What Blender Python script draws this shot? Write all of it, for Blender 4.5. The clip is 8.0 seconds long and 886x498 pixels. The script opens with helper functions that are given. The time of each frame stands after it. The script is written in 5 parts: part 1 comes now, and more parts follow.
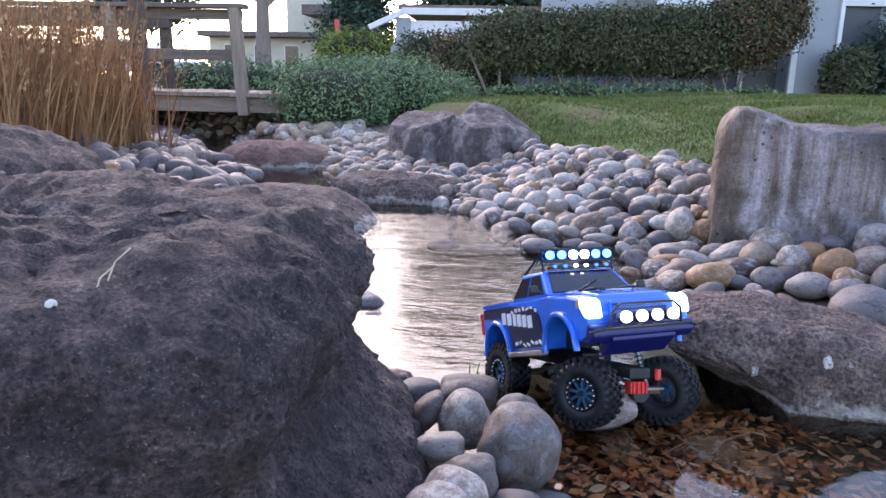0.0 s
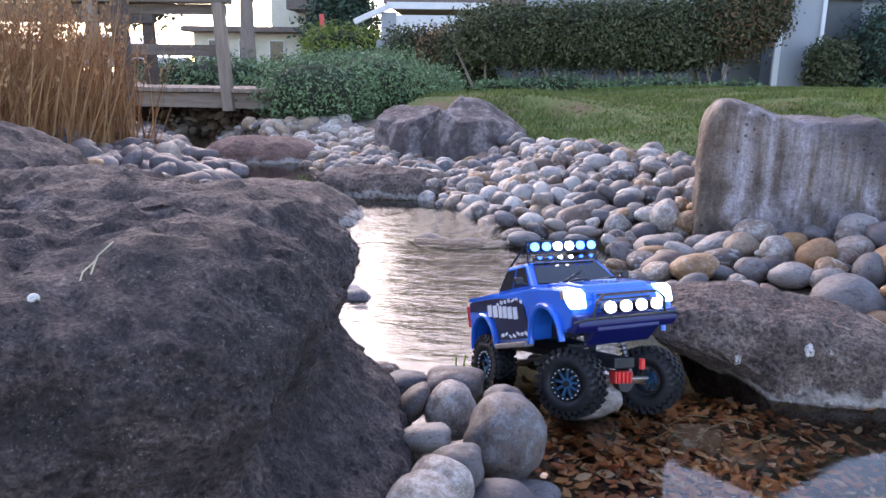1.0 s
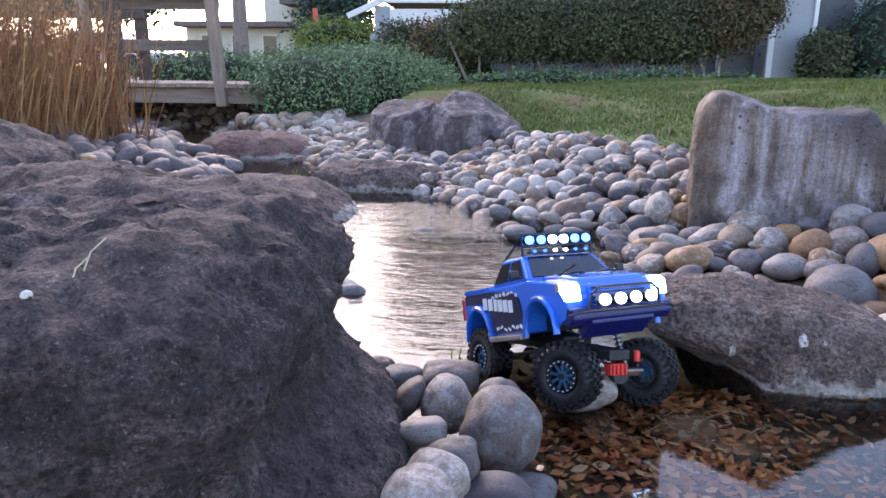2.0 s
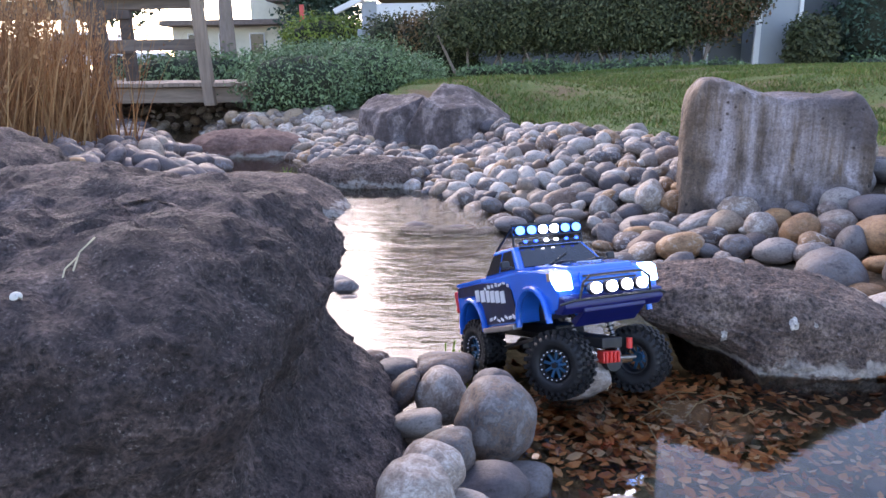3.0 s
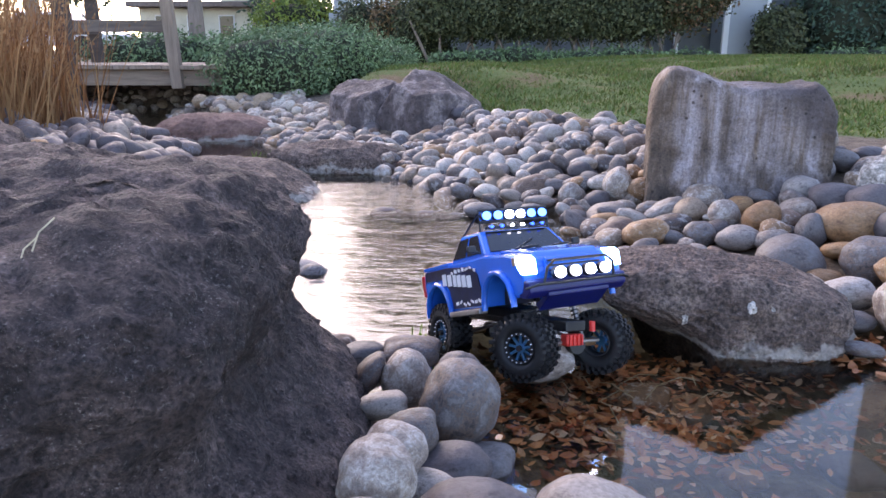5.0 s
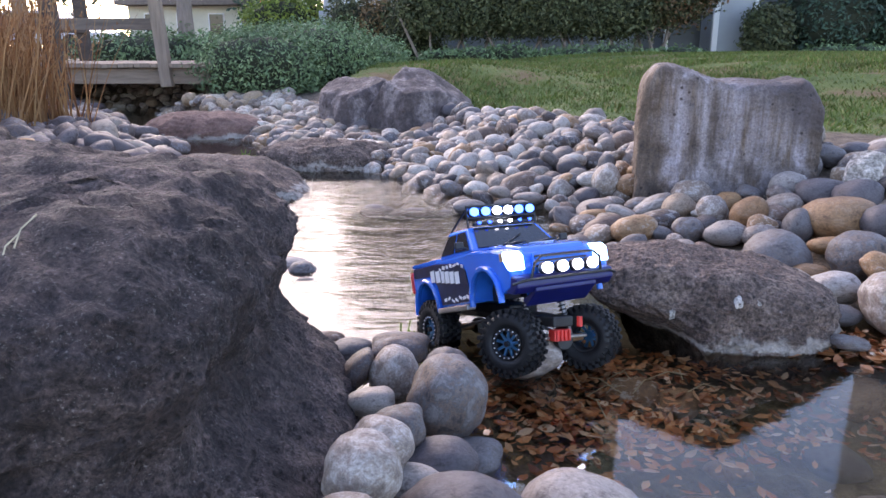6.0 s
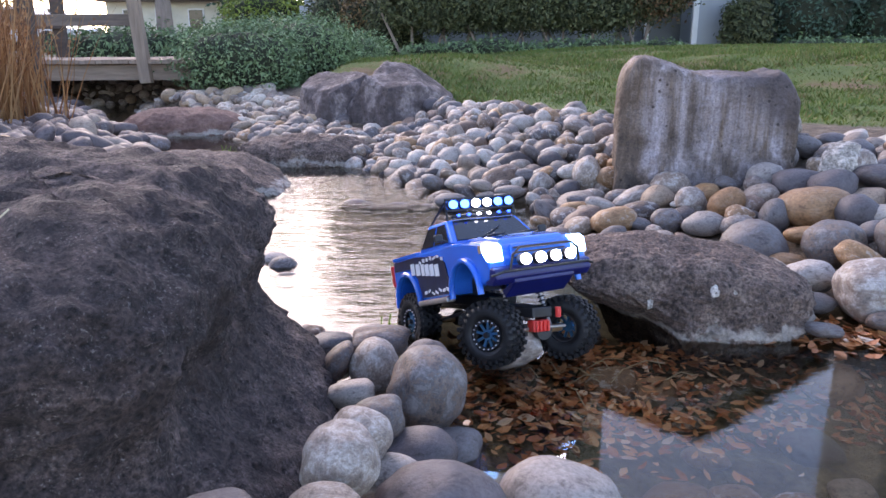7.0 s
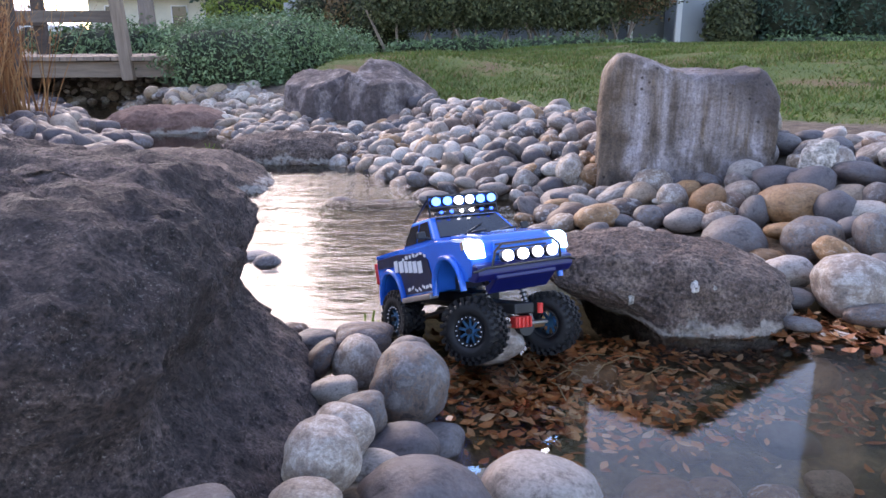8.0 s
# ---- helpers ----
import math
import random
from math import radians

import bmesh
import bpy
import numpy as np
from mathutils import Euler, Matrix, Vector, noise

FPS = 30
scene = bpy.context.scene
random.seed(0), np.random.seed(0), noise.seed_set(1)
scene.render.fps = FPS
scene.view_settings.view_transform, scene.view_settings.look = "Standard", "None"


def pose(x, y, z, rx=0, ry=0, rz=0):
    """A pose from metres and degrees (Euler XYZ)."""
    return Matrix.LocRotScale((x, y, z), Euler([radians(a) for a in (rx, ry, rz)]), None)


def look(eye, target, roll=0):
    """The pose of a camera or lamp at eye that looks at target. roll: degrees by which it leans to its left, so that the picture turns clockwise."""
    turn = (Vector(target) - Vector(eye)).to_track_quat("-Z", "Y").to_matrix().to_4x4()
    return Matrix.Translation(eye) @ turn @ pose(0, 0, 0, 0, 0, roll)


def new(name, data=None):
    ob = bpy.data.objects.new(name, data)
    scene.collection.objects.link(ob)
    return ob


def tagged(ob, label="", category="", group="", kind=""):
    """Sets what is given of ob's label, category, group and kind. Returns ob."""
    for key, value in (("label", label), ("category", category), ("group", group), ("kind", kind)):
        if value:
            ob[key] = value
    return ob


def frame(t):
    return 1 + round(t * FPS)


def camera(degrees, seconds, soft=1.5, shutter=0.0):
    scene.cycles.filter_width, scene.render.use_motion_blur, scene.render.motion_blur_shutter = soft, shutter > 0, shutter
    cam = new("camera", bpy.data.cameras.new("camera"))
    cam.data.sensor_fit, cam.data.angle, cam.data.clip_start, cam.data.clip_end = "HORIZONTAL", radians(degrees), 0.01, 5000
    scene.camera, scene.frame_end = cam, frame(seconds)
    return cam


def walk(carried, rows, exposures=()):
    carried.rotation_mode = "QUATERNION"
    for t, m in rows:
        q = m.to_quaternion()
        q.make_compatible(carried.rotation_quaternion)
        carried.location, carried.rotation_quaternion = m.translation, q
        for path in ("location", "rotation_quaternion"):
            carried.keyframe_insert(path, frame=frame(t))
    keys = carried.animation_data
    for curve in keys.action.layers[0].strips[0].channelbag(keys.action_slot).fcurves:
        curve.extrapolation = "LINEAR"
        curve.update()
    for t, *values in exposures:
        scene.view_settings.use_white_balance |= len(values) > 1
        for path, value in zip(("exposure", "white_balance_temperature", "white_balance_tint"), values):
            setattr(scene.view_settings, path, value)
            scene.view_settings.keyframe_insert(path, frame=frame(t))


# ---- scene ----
cam = camera(62.6, 8.0, 1.5)
PATH = [
    (0, (0.075, -0.065, 0.588), (-0.091, 1.877, 0.141), 1.3),
    (0.5, (0.078, -0.068, 0.588), (-0.071, 1.874, 0.132), 1.1),
    (1, (0.08, -0.07, 0.585), (-0.052, 1.872, 0.125), 1.0),
    (1.5, (0.081, -0.07, 0.585), (-0.045, 1.871, 0.117), 1.1),
    (3, (0.086, -0.073, 0.582), (-0.015, 1.864, 0.091), -0.7),
    (3.5, (0.09, -0.078, 0.581), (0.008, 1.856, 0.078), -0.4),
    (4, (0.091, -0.078, 0.58), (0.037, 1.854, 0.063), -0.2),
    (4.5, (0.093, -0.081, 0.58), (0.057, 1.849, 0.057), -0.0),
    (6, (0.104, -0.085, 0.577), (0.102, 1.843, 0.046), 0.0),
    (6.5, (0.109, -0.09, 0.575), (0.124, 1.836, 0.039), -0.2),
    (7, (0.114, -0.092, 0.574), (0.154, 1.832, 0.03), -0.3),
    (7.5, (0.116, -0.095, 0.575), (0.175, 1.827, 0.025), -0.2),
    (8, (0.12, -0.099, 0.575), (0.198, 1.822, 0.024), -0.2),
]
walk(cam, [(t, look(eye, target, roll)) for t, eye, target, roll in PATH], [(0, 2.27, 7200, 25), (8, 2.24, 7450, 25)])

# ---------- light ----------
SUN_DIR = Vector((-0.36, 0.8, 0.47)).normalized()      # towards the low glow behind the bridge
world = bpy.data.worlds.new("dusk_sky")
scene.world = world
world.use_nodes = True
wn, wl = world.node_tree.nodes, world.node_tree.links
sky = wn.new("ShaderNodeTexSky")
sky.sky_type, sky.sun_disc = "NISHITA", False
sky.sun_elevation, sky.sun_rotation = radians(28.0), math.atan2(SUN_DIR.x, SUN_DIR.y)
sky.air_density, sky.dust_density, sky.ozone_density = 1.0, 1.05, 3.0
wl.new(sky.outputs[0], wn["Background"].inputs[0])
wn["Background"].inputs[1].default_value = 0.15
sun = new("sun", bpy.data.lights.new("sun", "SUN"))
sun.data.energy, sun.data.angle, sun.data.color = 0.36, radians(50), (1.0, 0.84, 0.7)
sun.matrix_world = look((0, 0, 30), Vector((0, 0, 30)) - SUN_DIR)

# ---------- materials ----------
def material(name):
    m = bpy.data.materials.new(name)
    m.use_nodes = True
    nt = m.node_tree
    return m, nt.nodes, nt.links, nt.nodes["Principled BSDF"]


def ramp(nodes, stops):
    r = nodes.new("ShaderNodeValToRGB")
    el = r.color_ramp.elements
    while len(el) < len(stops):
        el.new(0.5)
    for e, (p, c) in zip(el, stops):
        e.position, e.color = p, (*c, 1)
    return r


def noise_node(nodes, links, scale, detail=6, rough=0.6, coord="Object", stretch=None, distortion=0.0):
    tc = nodes.new("ShaderNodeTexCoord")
    n = nodes.new("ShaderNodeTexNoise")
    n.inputs["Scale"].default_value, n.inputs["Detail"].default_value, n.inputs["Roughness"].default_value = scale, detail, rough
    n.inputs["Distortion"].default_value = distortion
    if stretch:
        mp = nodes.new("ShaderNodeMapping")
        mp.inputs["Scale"].default_value = stretch
        links.new(tc.outputs[coord], mp.inputs[0])
        links.new(mp.outputs[0], n.inputs["Vector"])
    else:
        links.new(tc.outputs[coord], n.inputs["Vector"])
    return n


def mix(nodes, links, a, b, fac, mode="MIX"):
    x = nodes.new("ShaderNodeMix")
    x.data_type, x.blend_type = "RGBA", mode
    for sock, v in ((x.inputs[0], fac), (x.inputs[6], a), (x.inputs[7], b)):
        if isinstance(v, (int, float)):
            sock.default_value = v
        elif isinstance(v, tuple):
            sock.default_value = (*v, 1)
        else:
            links.new(v, sock)
    return x.outputs[2]


def bump(nodes, links, bsdf, heights):
    """heights: (socket, strength, distance) chained into one relief."""
    last = None
    for h, s, d in heights:
        b = nodes.new("ShaderNodeBump")
        b.inputs["Strength"].default_value, b.inputs["Distance"].default_value = s, d
        links.new(h, b.inputs["Height"])
        if last:
            links.new(last, b.inputs["Normal"])
        last = b.outputs[0]
    links.new(last, bsdf.inputs["Normal"])


def rough_stone(name, stops, scale=6.0, speck=(0.55, 0.5, 0.47), speck_amount=0.35, grain=90, rough=0.85, streak=None, pit=0.6, coord="Object", tide=0.0, contrast=1.0):
    m, n, l, b = material(name)
    big = noise_node(n, l, scale, 8, 0.65, coord, streak)
    col = ramp(n, stops)
    if streak:
        iso = noise_node(n, l, scale * 1.6, 6, 0.65, coord)
        both = n.new("ShaderNodeMath")
        both.operation = "MULTIPLY_ADD"
        l.new(iso.outputs[0], both.inputs[0])
        both.inputs[1].default_value = 0.5
        half = n.new("ShaderNodeMath")
        half.operation = "MULTIPLY"
        l.new(big.outputs[0], half.inputs[0])
        half.inputs[1].default_value = 0.5
        l.new(half.outputs[0], both.inputs[2])
        l.new(both.outputs[0], col.inputs[0])
    else:
        l.new(big.outputs[0], col.inputs[0])
    fine = noise_node(n, l, grain, 4, 0.7, coord)
    fr = ramp(n, [(0.33, (1 - 0.65 * contrast,) * 3), (0.5, (0.95, 0.94, 0.93)), (0.68, (1 + 0.6 * contrast,) * 3)])
    l.new(fine.outputs[0], fr.inputs[0])
    c1 = mix(n, l, col.outputs[0], fr.outputs[0], 1.0, "MULTIPLY")
    sp = noise_node(n, l, grain * 1.7, 3, 0.6, coord)
    lim = ramp(n, [(0.57, (0, 0, 0)), (0.75, (speck_amount,) * 3)])
    l.new(sp.outputs[0], lim.inputs[0])
    where = noise_node(n, l, scale * 2.3, 5, 0.7, coord)
    wr = ramp(n, [(0.42, (0.08, 0.08, 0.08)), (0.62, (1, 1, 1))])
    l.new(where.outputs[0], wr.inputs[0])
    c2 = mix(n, l, c1, speck, mix(n, l, lim.outputs[0], wr.outputs[0], 1.0, "MULTIPLY"))
    if tide:                                     # dried lime left by the water along the old level
        pos = n.new("ShaderNodeSeparateXYZ")
        l.new(n.new("ShaderNodeNewGeometry").outputs["Position"], pos.inputs[0])
        wob = n.new("ShaderNodeMath")
        wob.operation = "MULTIPLY_ADD"
        l.new(big.outputs[0], wob.inputs[0])
        wob.inputs[1].default_value = -0.16
        l.new(pos.outputs[2], wob.inputs[2])
        band = ramp(n, [(0.0, (0, 0, 0)), (0.008, (tide,) * 3), (0.024, (tide * 0.7,) * 3), (0.034, (0, 0, 0))])
        up = n.new("ShaderNodeMath")
        up.operation = "ADD"
        l.new(wob.outputs[0], up.inputs[0])
        up.inputs[1].default_value = 0.085
        l.new(up.outputs[0], band.inputs[0])
        c2 = mix(n, l, c2, (0.46, 0.41, 0.36), band.outputs[0])
    knob = noise_node(n, l, grain * 0.28, 5, 0.7, coord)
    kr = ramp(n, [(0.34, (0.5, 0.48, 0.48)), (0.5, (1, 1, 1)), (0.66, (1.45, 1.42, 1.4))])
    l.new(knob.outputs[0], kr.inputs[0])
    c2 = mix(n, l, c2, kr.outputs[0], min(1.0, 0.75 * contrast), "MULTIPLY")
    pock = n.new("ShaderNodeTexVoronoi")         # scattered gas holes, the shade inside them painted dark
    l.new(n.new("ShaderNodeTexCoord").outputs[coord], pock.inputs["Vector"])
    pock.inputs["Scale"].default_value = grain * 0.3
    pk = ramp(n, [(0.12, (0.25, 0.22, 0.22)), (0.24, (1, 1, 1))])
    l.new(pock.outputs["Distance"], pk.inputs[0])
    c2 = mix(n, l, c2, pk.outputs[0], pit, "MULTIPLY")
    l.new(c2, b.inputs["Base Color"])
    b.inputs["Roughness"].default_value = rough
    vo = n.new("ShaderNodeTexVoronoi")
    tc = n.new("ShaderNodeTexCoord")
    l.new(tc.outputs[coord], vo.inputs["Vector"])
    vo.inputs["Scale"].default_value = grain * 0.5
    pr = ramp(n, [(0.0, (0, 0, 0)), (0.25, (1, 1, 1))])
    l.new(vo.outputs["Distance"], pr.inputs[0])
    bump(n, l, b, [(big.outputs[0], 0.25 if streak else 0.6, 0.02), (knob.outputs[0], 0.7, 0.012), (fine.outputs[0], 0.9, 0.006), (pk.outputs[0], pit, 0.004), (pr.outputs[0], pit * 0.5, 0.002)])
    return m


M_BOULDER = rough_stone("dark_basalt", [(0.33, (0.023, 0.0145, 0.014)), (0.46, (0.042, 0.0275, 0.026)), (0.56, (0.062, 0.042, 0.039)), (0.68, (0.125, 0.09, 0.08))], 9, grain=170, speck=(0.42, 0.37, 0.34), speck_amount=0.55, pit=0.8, contrast=1.35)
M_ROCK = rough_stone("brown_rock", [(0.33, (0.06, 0.039, 0.031)), (0.5, (0.128, 0.086, 0.069)), (0.66, (0.215, 0.152, 0.12))], 12, grain=140, speck=(0.5, 0.46, 0.43), tide=0.7, contrast=1.2)
M_REDROCK = rough_stone("reddish_rock", [(0.3, (0.12, 0.066, 0.052)), (0.55, (0.2, 0.11, 0.085)), (0.8, (0.27, 0.165, 0.13))], 6, grain=50, tide=0.85, contrast=0.4, speck_amount=0.1, pit=0.15)
M_ROCK2 = rough_stone("weathered_brown_rock", [(0.36, (0.045, 0.034, 0.032)), (0.47, (0.085, 0.062, 0.058)), (0.53, (0.135, 0.105, 0.1)), (0.57, (0.25, 0.2, 0.185)), (0.64, (0.1, 0.07, 0.062))], 5, grain=60, streak=(2.0, 1.5, 0.6), contrast=0.4, speck_amount=0.15)

def maths(n, l, op, a, b, clamp=False):
    x = n.new("ShaderNodeMath")
    x.operation, x.use_clamp = op, clamp
    for sock, v in zip(x.inputs, (a, b)):
        if isinstance(v, (int, float)):
            sock.default_value = v
        else:
            l.new(v, sock)
    return x.outputs[0]


def cut_stone():
    """Sawn brown stone with pale lime runs down its face and a darker shoulder."""
    m, n, l, b = material("weathered_cut_stone")
    sep = n.new("ShaderNodeSeparateXYZ")
    l.new(n.new("ShaderNodeTexCoord").outputs["Object"], sep.inputs[0])
    runs = noise_node(n, l, 15, 5, 0.6, stretch=(1, 1, 0.07), distortion=0.3).outputs[0]
    thin = noise_node(n, l, 55, 4, 0.6, stretch=(1, 1, 0.05)).outputs[0]
    patch = noise_node(n, l, 7, 7, 0.65).outputs[0]
    fine = noise_node(n, l, 130, 4, 0.7).outputs[0]
    base = ramp(n, [(0.34, (0.055, 0.037, 0.027)), (0.5, (0.12, 0.08, 0.055)), (0.66, (0.2, 0.135, 0.09))])
    l.new(patch, base.inputs[0])
    # the runs keep to the middle of the face
    off = maths(n, l, "ABSOLUTE", maths(n, l, "ADD", sep.outputs[0], -0.01), 0)
    mid = maths(n, l, "MULTIPLY", maths(n, l, "SUBTRACT", maths(n, l, "MULTIPLY", patch, 0.54), off), 9.0, True)
    span = ramp(n, [(0.37, (0, 0, 0)), (0.47, (0.5, 0.5, 0.5)), (0.58, (1, 1, 1))])
    l.new(runs, span.inputs[0])
    worn = ramp(n, [(0.36, (0.35, 0.35, 0.35)), (0.55, (1, 1, 1))])
    l.new(patch, worn.inputs[0])
    fac = mix(n, l, mix(n, l, span.outputs[0], worn.outputs[0], 1.0, "MULTIPLY"), mid, 1.0, "MULTIPLY")
    c = mix(n, l, base.outputs[0], (0.34, 0.295, 0.3), fac)
    tr = ramp(n, [(0.36, (0.62, 0.57, 0.54)), (0.52, (1, 1, 1)), (0.66, (1.2, 1.17, 1.15))])
    l.new(thin, tr.inputs[0])
    c = mix(n, l, c, tr.outputs[0], 0.8, "MULTIPLY")
    # darker towards the upper right shoulder and along the lip
    edge = maths(n, l, "ADD", maths(n, l, "MULTIPLY", sep.outputs[2], 1.0), maths(n, l, "MULTIPLY", sep.outputs[0], 0.75))
    sh = ramp(n, [(0.4, (0, 0, 0)), (0.5, (0.85, 0.85, 0.85))])
    l.new(maths(n, l, "ADD", edge, maths(n, l, "MULTIPLY", patch, 0.32)), sh.inputs[0])
    c = mix(n, l, c, (0.06, 0.044, 0.043), sh.outputs[0])
    fr = ramp(n, [(0.33, (0.6, 0.6, 0.6)), (0.5, (0.97, 0.97, 0.97)), (0.68, (1.25, 1.25, 1.25))])
    l.new(fine, fr.inputs[0])
    c = mix(n, l, c, fr.outputs[0], 1.0, "MULTIPLY")
    # a few pits, with the shade in their hollows put into the colour
    pits = n.new("ShaderNodeTexVoronoi")
    pits.inputs["Scale"].default_value = 26
    l.new(n.new("ShaderNodeTexCoord").outputs["Object"], pits.inputs["Vector"])
    pr = ramp(n, [(0.1, (0.25, 0.22, 0.2)), (0.17, (1, 1, 1))])
    l.new(pits.outputs["Distance"], pr.inputs[0])
    few = ramp(n, [(0.5, (0, 0, 0)), (0.54, (1, 1, 1))])
    l.new(noise_node(n, l, 9, 3, 0.5).outputs[0], few.inputs[0])
    c = mix(n, l, c, mix(n, l, (1.0, 1.0, 1.0), pr.outputs[0], few.outputs[0]), 1.0, "MULTIPLY")
    l.new(c, b.inputs["Base Color"])
    b.inputs["Roughness"].default_value = 0.72
    bump(n, l, b, [(patch, 0.4, 0.015), (thin, 0.15, 0.004), (fine, 0.6, 0.004), (pr.outputs[0], 0.3, 0.003)])
    return m


M_CUT = cut_stone()
M_LIME = rough_stone("pale_lime_crust", [(0.3, (0.3, 0.26, 0.22)), (0.6, (0.55, 0.5, 0.45))], 20, grain=100)


def pebble_material(name, stops, source="object", mottle=0.5):
    """Smooth river stone: a tone for each stone, mottled with pale and rusty patches."""
    m, n, l, b = material(name)
    if source == "object":
        rnd = n.new("ShaderNodeObjectInfo").outputs["Random"]
    else:
        rnd = n.new("ShaderNodeNewGeometry").outputs["Random Per Island"]
    tone = ramp(n, stops)
    tone.color_ramp.interpolation = "CONSTANT" if len(stops) > 3 else "LINEAR"
    l.new(rnd, tone.inputs[0])
    coord = "Object"
    patch = noise_node(n, l, 2.6 if source == "object" else 34.0, 9, 0.74, coord, distortion=0.35)
    off = n.new("ShaderNodeVectorMath")
    off.operation = "MULTIPLY_ADD"
    comb = n.new("ShaderNodeCombineXYZ")
    for k in range(3):
        l.new(rnd, comb.inputs[k])
    tc = n.new("ShaderNodeTexCoord")
    l.new(comb.outputs[0], off.inputs[0])
    off.inputs[1].default_value = (37, 53, 71)
    l.new(tc.outputs[coord], off.inputs[2])
    l.new(off.outputs[0], patch.inputs["Vector"])
    dk = ramp(n, [(0.36, (0.45, 0.41, 0.4)), (0.47, (1, 1, 1))])
    l.new(patch.outputs[0], dk.inputs[0])
    rust = ramp(n, [(0.4, (0, 0, 0)), (0.44, (0.5, 0.5, 0.5)), (0.48, (0.5, 0.5, 0.5)), (0.51, (0, 0, 0))])
    l.new(patch.outputs[0], rust.inputs[0])
    pale = ramp(n, [(0.53, (0, 0, 0)), (0.58, (mottle * 1.4,) * 3)])
    l.new(patch.outputs[0], pale.inputs[0])
    some = n.new("ShaderNodeMath")               # only some of the stones carry pale crust and rust
    some.operation = "FRACT"
    many = n.new("ShaderNodeMath")
    many.operation = "MULTIPLY"
    l.new(rnd, many.inputs[0])
    many.inputs[1].default_value = 37.7
    l.new(many.outputs[0], some.inputs[0])
    crust = ramp(n, [(0.35, (0.12, 0.12, 0.12)), (0.8, (1, 1, 1))])
    l.new(some.outputs[0], crust.inputs[0])
    c = mix(n, l, mix(n, l, tone.outputs[0], dk.outputs[0], 1.0, "MULTIPLY"), (0.2, 0.125, 0.08), mix(n, l, rust.outputs[0], crust.outputs[0], 1.0, "MULTIPLY"))
    c = mix(n, l, c, (0.55, 0.5, 0.46), mix(n, l, pale.outputs[0], crust.outputs[0], 1.0, "MULTIPLY"))
    fine = noise_node(n, l, 11 if source == "object" else 190, 6, 0.75, coord)
    fr = ramp(n, [(0.33, (0.6, 0.58, 0.57)), (0.5, (0.92, 0.91, 0.9)), (0.68, (1.22, 1.2, 1.18))])
    l.new(fine.outputs[0], fr.inputs[0])
    c = mix(n, l, c, fr.outputs[0], 1.0, "MULTIPLY")
    l.new(c, b.inputs["Base Color"])
    b.inputs["Roughness"].default_value = 0.55
    bump(n, l, b, [(patch.outputs[0], 0.2, 0.01), (fine.outputs[0], 0.4, 0.004)])
    return m


TONES = [(0.0, (0.13, 0.105, 0.098)), (0.12, (0.235, 0.19, 0.165)), (0.24, (0.3, 0.215, 0.15)), (0.34, (0.062, 0.047, 0.047)), (0.45, (0.4, 0.345, 0.3)), (0.55, (0.165, 0.1, 0.072)), (0.65, (0.1, 0.093, 0.1)), (0.75, (0.5, 0.44, 0.38)), (0.83, (0.34, 0.18, 0.075)), (0.89, (0.3, 0.235, 0.19))]
M_PEB = pebble_material("river_stone", TONES, "object", 0.45)
M_PEBS = pebble_material("river_stone_mass", [(p, tuple(v * 0.92 for v in c)) for p, c in TONES], "island", 0.4)
M_PGREY = pebble_material("grey_river_stone", [(0, (0.1, 0.09, 0.092)), (1, (0.15, 0.135, 0.135))], "object", 0.14)
M_PDARK = pebble_material("slate_river_stone", [(0, (0.065, 0.055, 0.062)), (1, (0.1, 0.085, 0.09))], "object", 0.12)
M_PPALE = pebble_material("pale_river_stone", [(0, (0.27, 0.23, 0.205)), (1, (0.42, 0.365, 0.325))], "object", 0.42)
# far stone tones, made paler and warmer to carry the low glow
M_PCREAM = pebble_material("glow_warmed_river_stone_mass", [(0, (0.26, 0.2, 0.155)), (0.3, (0.5, 0.41, 0.32)), (0.5, (0.17, 0.135, 0.115)), (0.62, (0.42, 0.29, 0.18)), (0.8, (0.58, 0.5, 0.41))], "island", 0.3)
M_PMAUVE = pebble_material("mauve_river_stone_mass", [(0, (0.07, 0.054, 0.058)), (0.3, (0.13, 0.102, 0.103)), (0.55, (0.09, 0.07, 0.073)), (0.85, (0.27, 0.215, 0.17))], "island", 0.15)
M_PORANGE = pebble_material("rusty_river_stone", [(0, (0.26, 0.13, 0.055)), (1, (0.34, 0.19, 0.09))], "object", 0.55)


